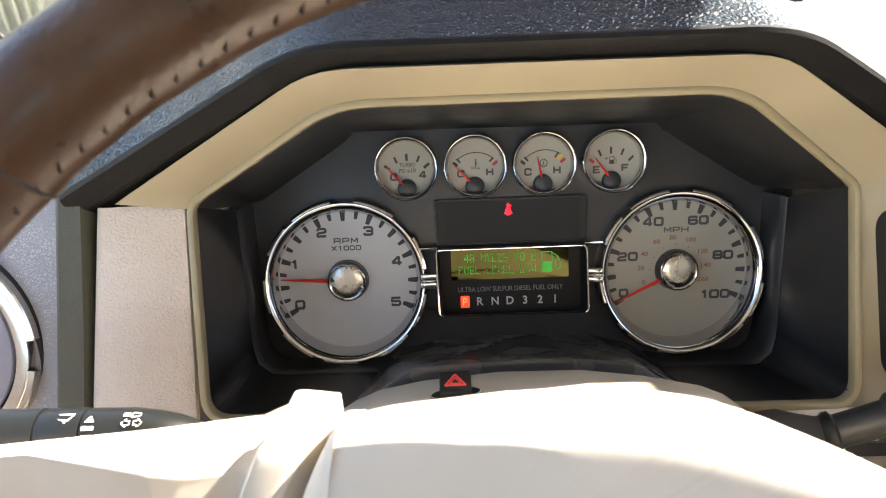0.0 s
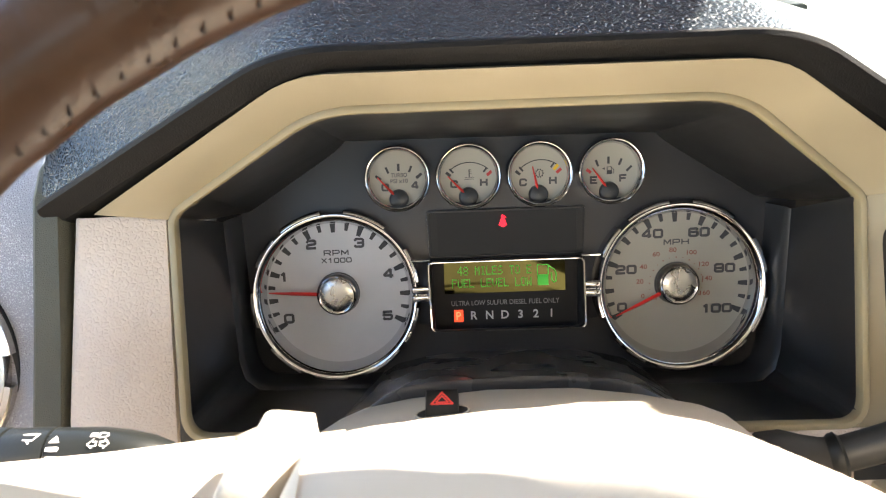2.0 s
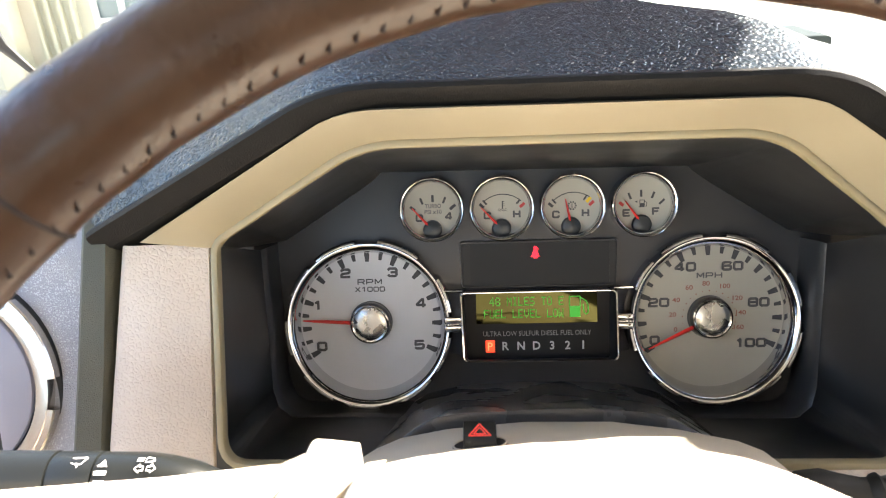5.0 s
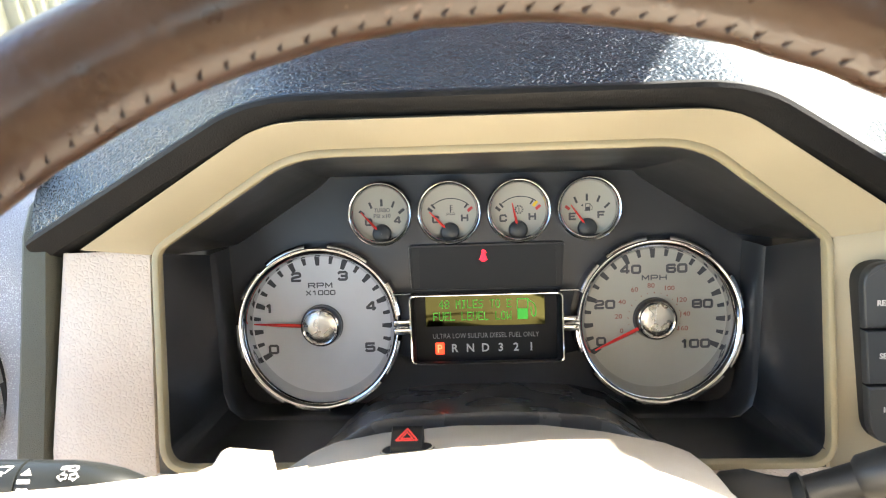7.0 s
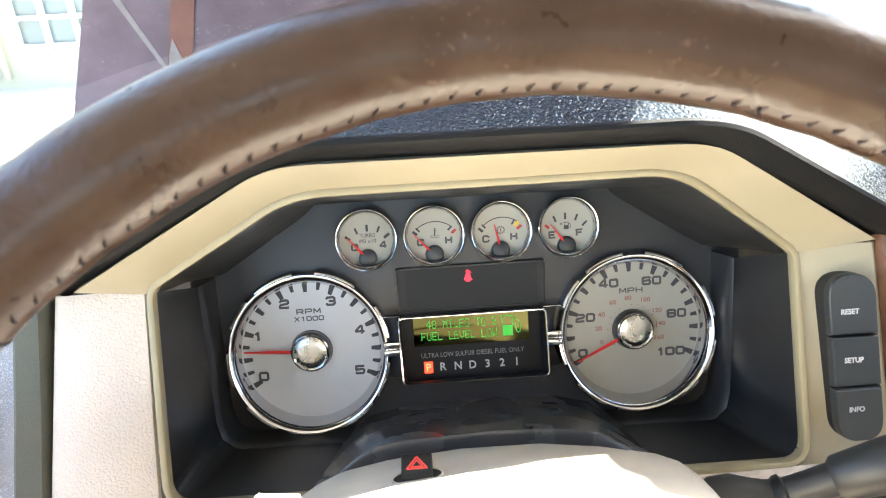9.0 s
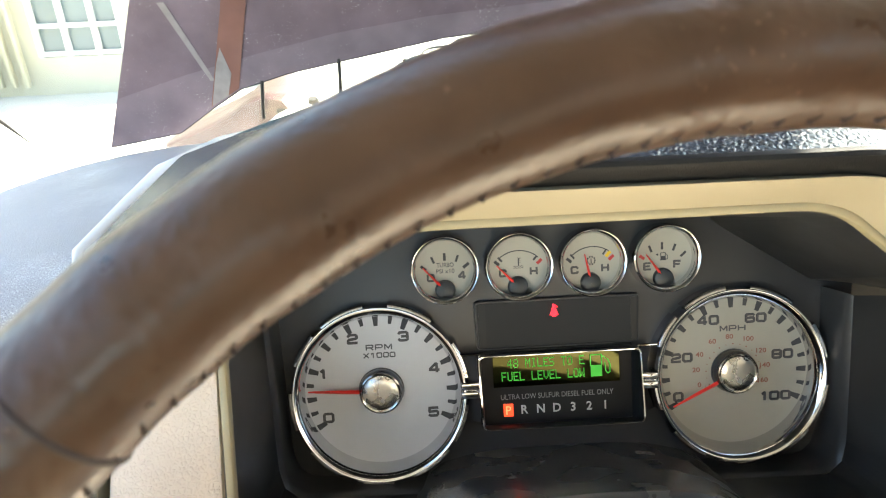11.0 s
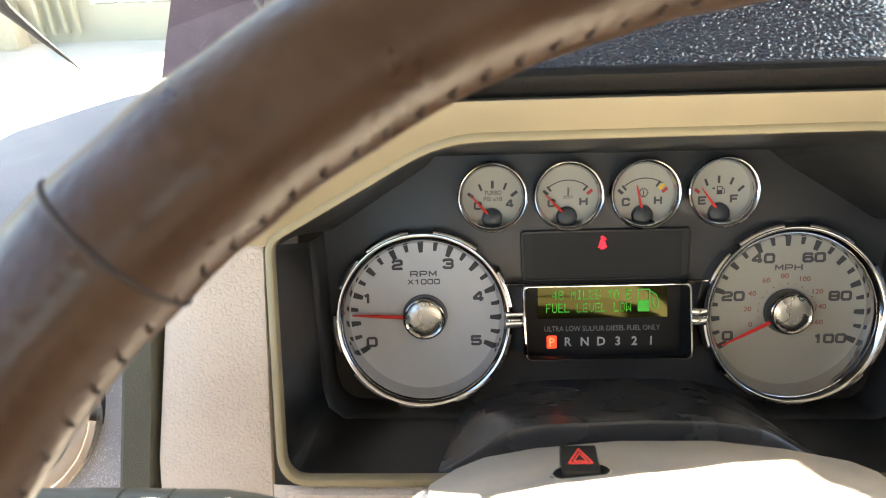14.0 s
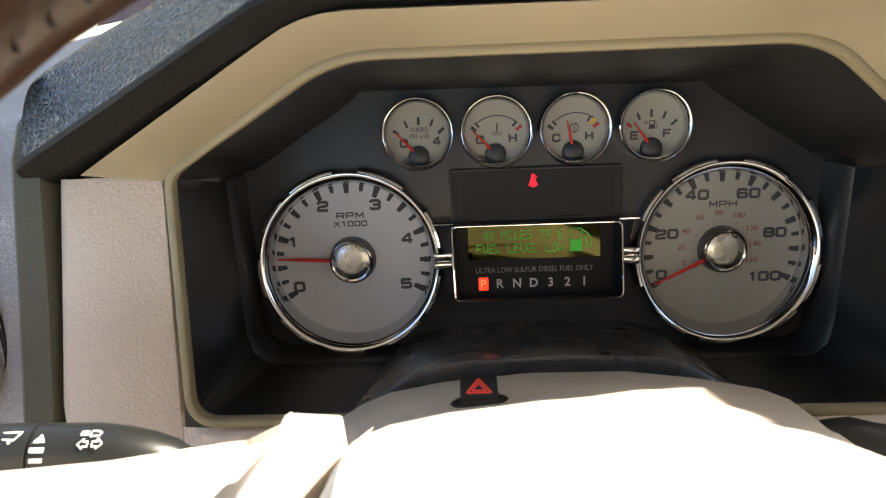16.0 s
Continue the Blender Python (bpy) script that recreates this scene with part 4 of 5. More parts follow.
g = small_gauge("transmission_gauge", 0.0234, GZ - 0.0002, "small silver transmission temperature gauge with chrome bezel", (-0.0038, 0.0050), 0.0218)
cx = 0.0234
part("scale_arc", stroke(arc(cx, GZ - 0.0095, 0.0183, 56, 131), 0.0006, -0.0003, 0.0005), INK, g)
marks(g, cx, GZ, [(-115, 8, 140, 0.0028, 0.0018), (-98, 26, 132, 0.0030, 0.0012), (60, 40, 55, 0.0030, 0.0010), (78, 30, 48, 0.0032, 0.0019), (93, 12, 40, 0.0030, 0.0019)], [INK, INK, INK, YELLOWINK, REDINK])
numeral("C", cx - 0.0112, GZ - 0.0052, 0.0050, g, 0.95)
numeral("H", cx + 0.0078, GZ - 0.0046, 0.0050, g, 0.95)
bm = stroke(arc(cx - 0.0008, GZ + 0.0002, 0.0022, 0, 360, 18), 0.0003, -0.0003, 0.0003)
for k in range(10):
    stroke(arc(cx - 0.0008, GZ + 0.0002, 0.0026, k * 36 - 5, k * 36 + 5, 2), 0.0006, -0.0003, 0.0003, bm)
stroke([(cx - 0.0008, GZ - 0.0014), (cx - 0.0008, GZ + 0.0015)], 0.0005, -0.0003, 0.0003, bm)
part("gear_symbol", bm, INK, g)

g = small_gauge("fuel_gauge", 0.0705, GZ, "small silver fuel gauge reading near empty, chrome bezel", (-0.0110, 0.0024), 0.0669)
cx = 0.0705
marks(g, cx, GZ, [(-130, 3, 142, 0.0026, 0.0019), (-88, 42, 112, 0.0036, 0.0014), (-30, 55, 90, 0.0038, 0.0014), (30, 45, 68, 0.0036, 0.0014), (74, 10, 42, 0.0038, 0.0014)], [REDINK, INK, INK, INK, INK])
numeral("E", cx - 0.0132, GZ - 0.0054, 0.0050, g, 0.95)
numeral("F", cx + 0.0055, GZ - 0.0048, 0.0050, g, 0.95)
bm = stroke([(cx - 0.0046, GZ - 0.0018), (cx - 0.0046, GZ + 0.0026), (cx - 0.0018, GZ + 0.0026), (cx - 0.0018, GZ - 0.0018), (cx - 0.0052, GZ - 0.0018)], 0.0004, -0.0003, 0.0003)
prism([(cx - 0.0046, GZ - 0.0018), (cx - 0.0046, GZ + 0.0006), (cx - 0.0018, GZ + 0.0006), (cx - 0.0018, GZ - 0.0018)], -0.0003, 0.0003, bm)
stroke([(cx - 0.0018, GZ + 0.0022), (cx - 0.0004, GZ + 0.0010), (cx - 0.0004, GZ - 0.0014), (cx - 0.0012, GZ - 0.0014)], 0.0003, -0.0003, 0.0003, bm)
prism([(cx - 0.0078, GZ + 0.0016), (cx - 0.0062, GZ + 0.0024), (cx - 0.0062, GZ + 0.0008)], -0.0003, 0.0003, bm)
part("pump_symbol", bm, INK, g)


# ---- steering column, hazard switch, levers ----
def build_column():
    ob = thing("steering_column", (0, -0.16, -0.12), "cream plastic steering column shroud behind the wheel", "steering column")
    top = [(-0.112, -0.120), (-0.110, -0.060), (-0.102, -0.0440), (-0.090, -0.0365), (-0.078, -0.0315), (-0.056, -0.0275), (-0.020, -0.0245), (0.020, -0.0250), (0.050, -0.0290), (0.078, -0.0350), (0.090, -0.0400), (0.100, -0.0480), (0.110, -0.062), (0.112, -0.120)]
    rows = []
    for y, k, dz in ((-0.1270, 0.985, -0.006), (-0.1275, 0.995, -0.0015), (-0.1295, 1.0, 0.0), (-0.150, 0.99, 0.0015), (-0.160, 0.975, 0.0030), (-0.165, 0.965, 0.0044), (-0.172, 0.95, 0.0070), (-0.180, 0.93, 0.0092), (-0.192, 0.89, 0.0110), (-0.205, 0.84, 0.0115)):
        rows.append([(x * k, y, z + dz) for x, z in top])
    part("shroud", loft(rows, caps=True), SHROUD, ob, "cream shroud")
    oval = [(-0.0412 + 0.0118 * math.cos(k * math.pi / 16), -0.1600 + 0.0072 * math.sin(k * math.pi / 16)) for k in range(32)]
    lid = [Vector((x, y, -0.0226 + 0.083 * (x + 0.0412))) for x, y in oval]
    part("slot_rim", loft([[p + Vector((0, 0, -0.002)) for p in lid], [p + Vector((0, 0, 0.0006)) for p in lid], [Vector((-0.0412, -0.1600, p.z + 0.0006)).lerp(p + Vector((0, 0, 0.0006)), 0.93) for p in lid], [Vector((-0.0412, -0.1600, p.z - 0.001)).lerp(p, 0.92) for p in lid]], closed=True), SHROUD, ob)
    part("switch_slot", loft([[p + Vector((0, 0, -0.001)) for p in lid], [p + Vector((0, 0, 0.0002)) for p in lid]], closed=True, caps=True), DARK, ob)
    rise = Vector((0, -0.0025, 0.0012))
    rows = []
    for x, k in ((-0.0484, 0.0006), (-0.0480, 0.0), (-0.0346, 0.0), (-0.0342, 0.0006)):
        rows.append([(x, -0.1600 + k, -0.036), (x, -0.1605 + k, -0.0225 - k), (x, -0.1598 + k, -0.0214 - k), (x, -0.1492, -0.0168 - k), (x, -0.1482 - k, -0.0172 - k), (x, -0.1478 - k, -0.036)])
    rows = [[Vector(p) + rise for p in row] for row in rows]
    b = part("hazard_button", loft(rows, closed=True, caps=True), PLASTIC, ob, "black hazard warning button")
    bm = bmesh.new()
    for r, w in ((0.0046, 0.0007), (0.0026, 0.0005)):
        pts = [(-0.0413 + r * 1.15 * math.cos(radians(a)), r * 0.85 * math.sin(radians(a))) for a in (90, 210, 330, 90)]
        stroke(pts, w, -0.0002, 0.0003, bm)
    slope = (Vector((0, -0.1492, -0.0168)) - Vector((0, -0.1598, -0.0214)))
    mid, up = Vector((0, -0.1598, -0.0214)) + rise + slope * 0.46, slope.normalized()
    out = Vector((0, -up.z, up.y))
    for v in bm.verts:
        x, y, z = v.co
        v.co = Vector((x, 0, 0)) + mid + up * (z * 1.15) - out * y
    part("triangle_symbol", bm, material("red_print", (0.75, 0.06, 0.05), 0.5, vary=0.05), b, "red triangle symbol")
    return ob


build_column()


def build_signal_lever():
    ob = thing("turn_signal_lever", (-0.19, -0.2, -0.017), "black plastic turn signal and wiper lever with white symbols", "lever")
    pts = [(-0.136, -0.186, -0.0330), (-0.1400, -0.1875, -0.0300), (-0.1460, -0.1895, -0.0268), (-0.1520, -0.191, -0.0245), (-0.1600, -0.192, -0.0226), (-0.1690, -0.192, -0.0215), (-0.1860, -0.192, -0.0212), (-0.1865, -0.192, -0.0212)]
    part("lever_arm", tube(pts, [0.0030, 0.0055, 0.0078, 0.0090, 0.0097, 0.0100, 0.0100, 0.0094], 24), PLASTIC, ob)
    part("twist_collar", tube([(-0.1868, -0.192, -0.0212), (-0.1873, -0.192, -0.0212), (-0.203, -0.193, -0.0208), (-0.2035, -0.193, -0.0208)], [0.0094, 0.0102, 0.0104, 0.0098], 24), PLASTIC, ob)
    part("lever_end", tube([(-0.204, -0.193, -0.0208), (-0.230, -0.194, -0.0205), (-0.262, -0.195, -0.0200), (-0.266, -0.195, -0.0200)], [0.0106, 0.0110, 0.0108, 0.0080], 24), PLASTIC, ob)

    def on(bm, about, to, k, kz=None, r=0.0101):
        for v in bm.verts:
            v.co.x = to[0] + (v.co.x - about[0]) * k
            v.co.z = to[1] + (v.co.z - about[1]) * (kz or k)
            f = (v.co.z + 0.0212) / r
            f = max(-0.95, min(0.95, f))
            v.co.y = -0.1922 - r * math.sqrt(1 - f * f) - (0.0003 if v.co.y < -0.2124 else 0)
        return bm
    bm = bmesh.new()
    for s in (-1, 1):
        xc = -0.1662 + s * 0.0030
        stroke([(xc - s * 0.0020, -0.0142), (xc, -0.0142), (xc, -0.0131), (xc + s * 0.0024, -0.0152), (xc, -0.0173), (xc, -0.0162), (xc - s * 0.0020, -0.0162), (xc - s * 0.0020, -0.0142)], 0.00028, -0.2126, -0.2122, bm)
    part("arrow_symbol", on(bm, (-0.1662, -0.0152), (-0.1660, -0.0141), 0.74, 0.55), WHITETEXT, ob, "white arrows")
    bm = bmesh.new()
    for k in range(4):
        stroke([(-0.1712, -0.0121 + 0.0001 * k - 0.0005 * k), (-0.1680, -0.0121 + 0.0001 * k - 0.0005 * k)], 0.0003, -0.2126, -0.2122, bm)
    stroke([(-0.1668, -0.0140), (-0.1668, -0.0119), (-0.1645, -0.0119), (-0.1626, -0.0123), (-0.1622, -0.0131), (-0.1632, -0.0138), (-0.1668, -0.0140)], 0.00028, -0.2126, -0.2122, bm)
    part("lamp_symbol", on(bm, (-0.1667, -0.0130), (-0.1665, -0.0121), 0.74, 0.42), WHITETEXT, ob, "white headlamp symbol")
    for k, (z, h) in enumerate(((-0.0140, 0.0017), (-0.0170, 0.0013), (-0.0204, 0.0012), (-0.0238, 0.0012), (-0.0270, 0.0012))):
        if k == 0:
            bm = prism([(-0.1848, z - h / 2), (-0.1826, z + h / 2), (-0.1804, z - h / 2)], -0.2126, -0.2122)
        else:
            bm = stroke([(-0.1850 + 0.0003 * (k > 1), z), (-0.1800 - 0.0003 * k, z)], h, -0.2126, -0.2122)
        part("speed_mark", on(bm, (-0.1826, -0.0140), (-0.1826, -0.0127), 0.85), WHITETEXT, ob, "white wiper speed mark")
    bm = stroke([(-0.1945, -0.0128), (-0.1888, -0.0128), (-0.1900, -0.0155), (-0.1928, -0.0150), (-0.1945, -0.0128)], 0.00028, -0.2126, -0.2122)
    stroke([(-0.1935, -0.0128), (-0.1908, -0.0168)], 0.0003, -0.2126, -0.2122, bm)
    part("wiper_symbol", on(bm, (-0.1916, -0.0145), (-0.1930, -0.0122), 1.3, 0.50, 0.0104), WHITETEXT, ob, "white wiper symbol")
    return ob


build_signal_lever()


def build_gear_lever():
    ob = thing("gear_lever", (0.12, -0.13, -0.05), "black column gear lever with rubber boot", "lever")
    part("boot", tube([(0.100, -0.128, -0.0640), (0.107, -0.131, -0.0580), (0.114, -0.133, -0.0575), (0.122, -0.135, -0.0585), (0.130, -0.137, -0.0590), (0.136, -0.139, -0.0590)], [0.005, 0.0085, 0.0098, 0.0092, 0.0088, 0.0095], 24), DARK, ob, "black rubber boot")
    part("boot_collar", tube([(0.1340, -0.1385, -0.0592), (0.1362, -0.1392, -0.0586), (0.1385, -0.1398, -0.0580), (0.1400, -0.1402, -0.0576)], [0.0090, 0.0108, 0.0112, 0.0092], 24), PLASTIC, ob, "grey-black boot collar")
    part("shaft", tube([(0.137, -0.139, -0.0580), (0.150, -0.1445, -0.0510), (0.166, -0.151, -0.0425)], [0.0080, 0.0080, 0.0084], 20), GRIP, ob)
    part("grip", tube([(0.1585, -0.148, -0.0465), (0.1605, -0.149, -0.0455), (0.180, -0.157, -0.0365), (0.215, -0.170, -0.0220), (0.26, -0.190, -0.004)], [0.0088, 0.0108, 0.0128, 0.0140, 0.0145], 20), GRIP, ob)
    return ob


build_gear_lever()


# ---- trip buttons and air vent ----
def build_buttons():
    ob = thing("trip_button_pod", (0.195, -0.10, 0.0), "charcoal pod with three message screen buttons", "buttons")
    out = rounded([Vector((x, 0, z)) for x, z in ((0.1895, -0.0495), (0.1822, 0.0450), (0.2090, 0.0450), (0.2163, -0.0495))], [0.0138] * 4, 8)

    def yy(z):
        return -0.1015 - 0.0022 * (0.045 - z) / 0.09

    bm = prism([(p.x, p.z) for p in out], -0.100, -0.085)
    part("pod_base", bm, DARK, ob)
    for (z0, z1), text, tx, tz in (((0.0113, 0.045), "RESET", 0.1957, 0.0245), ((-0.0175, 0.0105), "SETUP", 0.1982, -0.0025), ((-0.049, -0.0183), "INFO", 0.2003, -0.0303)):
        poly = [(p.x, p.z) for p in out]
        cl = []
        for (ax, az), (bx, bz) in zip(poly, poly[1:] + poly[:1]):
            ina, inb = z0 <= az <= z1, z0 <= bz <= z1
            if ina:
                cl.append((ax, az))
            for zz in sorted((z0, z1), key=lambda v: abs(v - az)):
                if (az - zz) * (bz - zz) < 0:
                    cl.append((ax + (bx - ax) * (zz - az) / (bz - az), zz))
        cx, cz = sum(p[0] for p in cl) / len(cl), sum(p[1] for p in cl) / len(cl)
        rows = [[(cx + (x - cx) * k, -0.098 - d, cz + (z - cz) * k) for x, z in cl] for k, d in ((0.995, 0.0), (0.995, 0.0045), (0.975, 0.0062), (0.93, 0.0070))]
        bm = loft(rows, closed=True)
        bm.faces.new([v for v in bm.verts][-len(cl):])
        b = part("button", bm, BUTTON, ob, "charcoal button", sharp=25)
        part("button_text", lettering(text, tx - 0.0008, tz, 0.0028, -0.1052, wide=0.95, bold=0.0001), PALETEXT, b)
    return ob


build_buttons()


def build_vent():
    cx, cz = -0.3295, -0.0142
    ob = thing("air_vent", (cx, -0.0875, cz), "round air vent with notched chrome ring and grey louvres", "air vent")
    part("vent_collar", lathe([(0.0500, -0.0775), (0.0580, -0.0895), (0.0634, -0.0905), (0.0641, -0.0895), (0.0643, -0.0755)], cx, cz, 96), DARK, ob, "black collar")
    part("chrome_ring", lathe([(0.0508, -0.0895), (0.0514, -0.0945), (0.0522, -0.0958), (0.0555, -0.0964), (0.0588, -0.0958), (0.0594, -0.0895)], cx, cz, 96), SATIN, ob, "satin chrome ring")
    for k in range(6):
        part("chrome_segment", lathe([(0.0580, -0.0885), (0.0584, -0.0958), (0.0592, -0.0964), (0.0622, -0.0961), (0.0630, -0.0952), (0.0632, -0.0885)], cx, cz, 12, a0=k * 60 + 4, a1=k * 60 + 48), SATIN, ob)
    part("vent_well", lathe([(0.0520, -0.0945), (0.0515, -0.0930), (0.0001, -0.0930)], cx, cz, 64), DARK, ob)
    # three grey blades with dark gaps between them
    def blade(points, dy):
        out = rounded([Vector((cx + x, 0, cz + z)) for x, z in points], [0.002] * len(points), 3)
        rows = []
        mx, mz = sum(p.x for p in out) / len(out), sum(p.z for p in out) / len(out)
        for k, y in ((1.0, -0.0915), (1.0, -0.0948 + dy), (0.985, -0.0956 + dy), (0.9, -0.0960 + dy)):
            rows.append([(mx + (p.x - mx) * k, y, mz + (p.z - mz) * k) for p in out])
        bm = loft(rows, closed=True, caps=True)
        return part("louvre", bm, LOUVRE, ob)
    r = 0.0502
    right = [(r * math.cos(radians(a)), r * math.sin(radians(a))) for a in range(-52, 53, 8)]
    blade(right + [(0.0235, 0.024), (0.0300, -0.024)], 0.0)
    upper = [(r * math.cos(radians(a)), r * math.sin(radians(a))) for a in range(58, 190, 8)]
    blade(upper + [(-0.020, -0.0135), (0.0225, 0.0065), (0.0200, 0.024)], 0.001)
    lower = [(r * math.cos(radians(a)), r * math.sin(radians(a))) for a in range(200, 303, 8)]
    blade(lower + [(0.0268, -0.024), (0.0235, 0.0035), (-0.020, -0.0168)], 0.001)
    return ob


build_vent()

# ---- steering wheel ----
WC = Vector((-0.0048, -0.3301, -0.0350))
WN = Vector((0.0117, -math.cos(0.3077), math.sin(0.3077))).normalized()
WU = (Vector((1, 0, 0)) - WN * WN.x).normalized()
WV = WU.cross(WN) * -1
if WV.z < 0:
    WV = -WV
R_WHEEL, R_TUBE = 0.1932, 0.0147


def on_wheel(u, v, w):
    """Across, up and towards the driver, from the wheel's centre."""
    return WC + WU * u + WV * v + WN * w


# the rim lies a little off the hub's plane
RC, RN = Vector((-0.0040, -0.3320, -0.0379)), Vector((-0.0008, -math.cos(0.3189), math.sin(0.3189))).normalized()
RU = (Vector((1, 0, 0)) - RN * RN.x).normalized()
RV = RN.cross(RU)


def rim_point(a, phi, r=R_TUBE):
    d = RU * math.cos(a) + RV * math.sin(a)
    return RC + d * (R_WHEEL + r * math.cos(phi)) + RN * r * math.sin(phi)


def rim_shape(phi):
    """Slightly egg-shaped, with a soft ridge towards the driver."""
    return 1.015 + 0.030 * math.cos(3 * (phi - 2.05)) + 0.030 * math.cos(phi - 3.2)


def build_wheel():
    ob = thing("steering_wheel", on_wheel(0, 0, 0), "brown leather steering wheel, worn, with dark hand stitching and cream hub", "steering wheel")
    n, m = 240, 32
    rows = []
    for i in range(n + 1):
        a = 2 * math.pi * i / n
        row = []
        for k in range(m):
            phi = 2 * math.pi * k / m
            # pinched along the stitched inner side, slightly egg-shaped
            pinch = math.exp(-((math.atan2(math.sin(phi - 3.02), math.cos(phi - 3.02))) / 0.10) ** 2)
            wob = 0.0002 * math.sin(a * 37 + 2 * math.sin(a * 11))
            row.append(rim_point(a, phi, R_TUBE * rim_shape(phi) - 0.0003 * pinch + wob))
        rows.append(row)
    rim = part("rim", loft(rows, closed=True), RIM, ob, "worn brown leather rim")
    # seams where the leather pieces meet
    for ang in (135.8, 44.2, 215, 325):
        a0 = radians(ang)
        pts = [rim_point(a0, phi, R_TUBE * rim_shape(phi)) for phi in [2 * math.pi * k / 48 for k in range(49)]]
        part("leather_seam", tube(pts, 0.00065, 8), THREAD, rim, "dark leather seam")
    # stitches along the inner side
    count = 174
    me = None
    for i in range(count):
        a = 2 * math.pi * (i + 0.5) / count
        if me is None:
            bm = tube([(-0.0017, 0, -0.0003), (-0.0009, 0, 0.0), (0.0003, 0, 0.0002), (0.0009, 0, 0.0003), (0.0014, 0, -0.0002)], [0.00008, 0.00014, 0.00030, 0.00060, 0.00044], 8)
            me = bpy.data.meshes.new("stitch")
            bm.to_mesh(me)
            bm.free()
            me.materials.append(THREAD)
        st = new("stitch", me)
        st.parent = rim
        phi = 3.05
        p = rim_point(a, phi, R_TUBE * rim_shape(phi))
        d = RU * math.cos(a) + RV * math.sin(a)
        nrm = (d * math.cos(phi) + RN * math.sin(phi)).normalized()
        tang = (RN.cross(d)).normalized()
        cross = nrm.cross(tang).normalized()
        dirn = (cross * 0.9 + tang * 0.55).normalized()
        side = nrm.cross(dirn).normalized()
        mat = Matrix((dirn, side, nrm)).transposed().to_4x4()
        st.matrix_local = Matrix.Translation(p - BASE[rim.name]) @ mat
    # hub pad
    prof = [(-0.0722, 0.0650), (-0.060, 0.0685), (-0.035, 0.0702), (-0.006, 0.0722), (0.015, 0.0718), (0.036, 0.0695), (0.052, 0.0655), (0.070, 0.0575), (0.090, 0.0480), (0.110, 0.0370), (0.124, 0.0240), (0.126, 0.000), (0.105, -0.050), (0.050, -0.080), (0.0, -0.085), (-0.050, -0.080), (-0.083, -0.050), (-0.0900, 0.0), (-0.0838, 0.0401), (-0.0775, 0.0575)]
    loop = rounded([Vector((u, v, 0)) for u, v in prof], [0.0035] + [0.012] * (len(prof) - 1), 6)
    cu, cv = -0.0740, 0.0
    rows = []
    for w, k in ((-0.130, 0.90), (-0.098, 0.94), (-0.083, 0.960), (-0.076, 0.965), (-0.070, 0.962), (-0.064, 0.950), (-0.058, 0.925), (-0.052, 0.87), (-0.046, 0.76), (-0.042, 0.5), (-0.040, 0.2)):
        rows.append([on_wheel(cu + (p.x - cu) * (k + 0.02), cv + (p.y - cv) * k, w) for p in loop])
    part("hub_pad", loft(rows, closed=True, caps=True), HUB, ob, "cream vinyl hub pad", sharp=60)
    # raised bead beside the pad, then the spokes
    def lerp_table(x, table):
        for (x0, *a), (x1, *b) in zip(table, table[1:]):
            if x <= x1:
                f = max(0, (x - x0) / (x1 - x0))
                return [p + (q - p) * f for p, q in zip(a, b)]
        return list(table[-1][1:])
    # along the bead: fraction, height, across, half width, depth
    bead = [(0.0, 0.0712, -0.0826, 0.0070, -0.0900), (0.04, 0.0708, -0.0824, 0.0078, -0.0850), (0.16, 0.0657, -0.0832, 0.0084, -0.0790), (0.34, 0.0555, -0.0900, 0.0076, -0.0700), (0.38, 0.0530, -0.0912, 0.0075, -0.0690), (0.42, 0.0505, -0.0924, 0.0074, -0.0692), (0.54, 0.0410, -0.0967, 0.0072, -0.0712), (0.78, 0.010, -0.105, 0.008, -0.0790), (1.0, -0.050, -0.109, 0.010, -0.095)]
    rows = []
    for k in range(33):
        v, u, h, w = lerp_table(k / 32, bead)
        rows.append([on_wheel(u + du * h, v - 0.0016 * max(0, du) * (1 - k / 32) + (1.1 * (dw + 0.0045) if dw < -0.01 else 0.0), w + dw) for du, dw in ((1.02, -0.040), (1.0, -0.0045), (0.96, -0.0016), (0.84, -0.0002), (0.4, 0.0004), (-0.4, 0.0004), (-0.84, -0.0002), (-0.96, -0.0016), (-1.0, -0.0045), (-1.15, -0.040))])
    part("spoke_bead", loft(rows, caps=True), HUB, ob, "cream raised bead", sharp=50)
    # left spoke: a lit top facet, a front that falls back, and a flank that climbs to the bead
    edge = [(0.0, -0.0870, 0.0715), (0.10, -0.1000, 0.0655), (0.16, -0.1046, 0.0625), (0.36, -0.1176, 0.0520), (0.54, -0.1285, 0.0415), (0.78, -0.145, 0.015), (1.0, -0.155, -0.03)]
    by_height = sorted((v, u, h, w) for _, v, u, h, w in bead)
    edge_by_height = sorted((v, u) for _, u, v in edge)

    def spoke_top(u):
        if u < 0.1046:
            return 0.0690 - 0.0068 * max(0, (u - 0.088) / 0.0166)
        return 0.0622 - 0.065 * (u - 0.1046)

    def spoke_at(u, v):
        crown, vt, h1 = -0.083 - 0.012 * min(1, max(0, (0.138 - u) / 0.03)), 0.0622 - 0.065 * (u - 0.1046), 0.003 + 0.27 * max(0, 0.177 - u)
        return crown - 0.008 * (1 - (vt - v) / h1) if vt - v < h1 else crown - 0.55 * min(0.04, vt - v - h1)
    rows = []
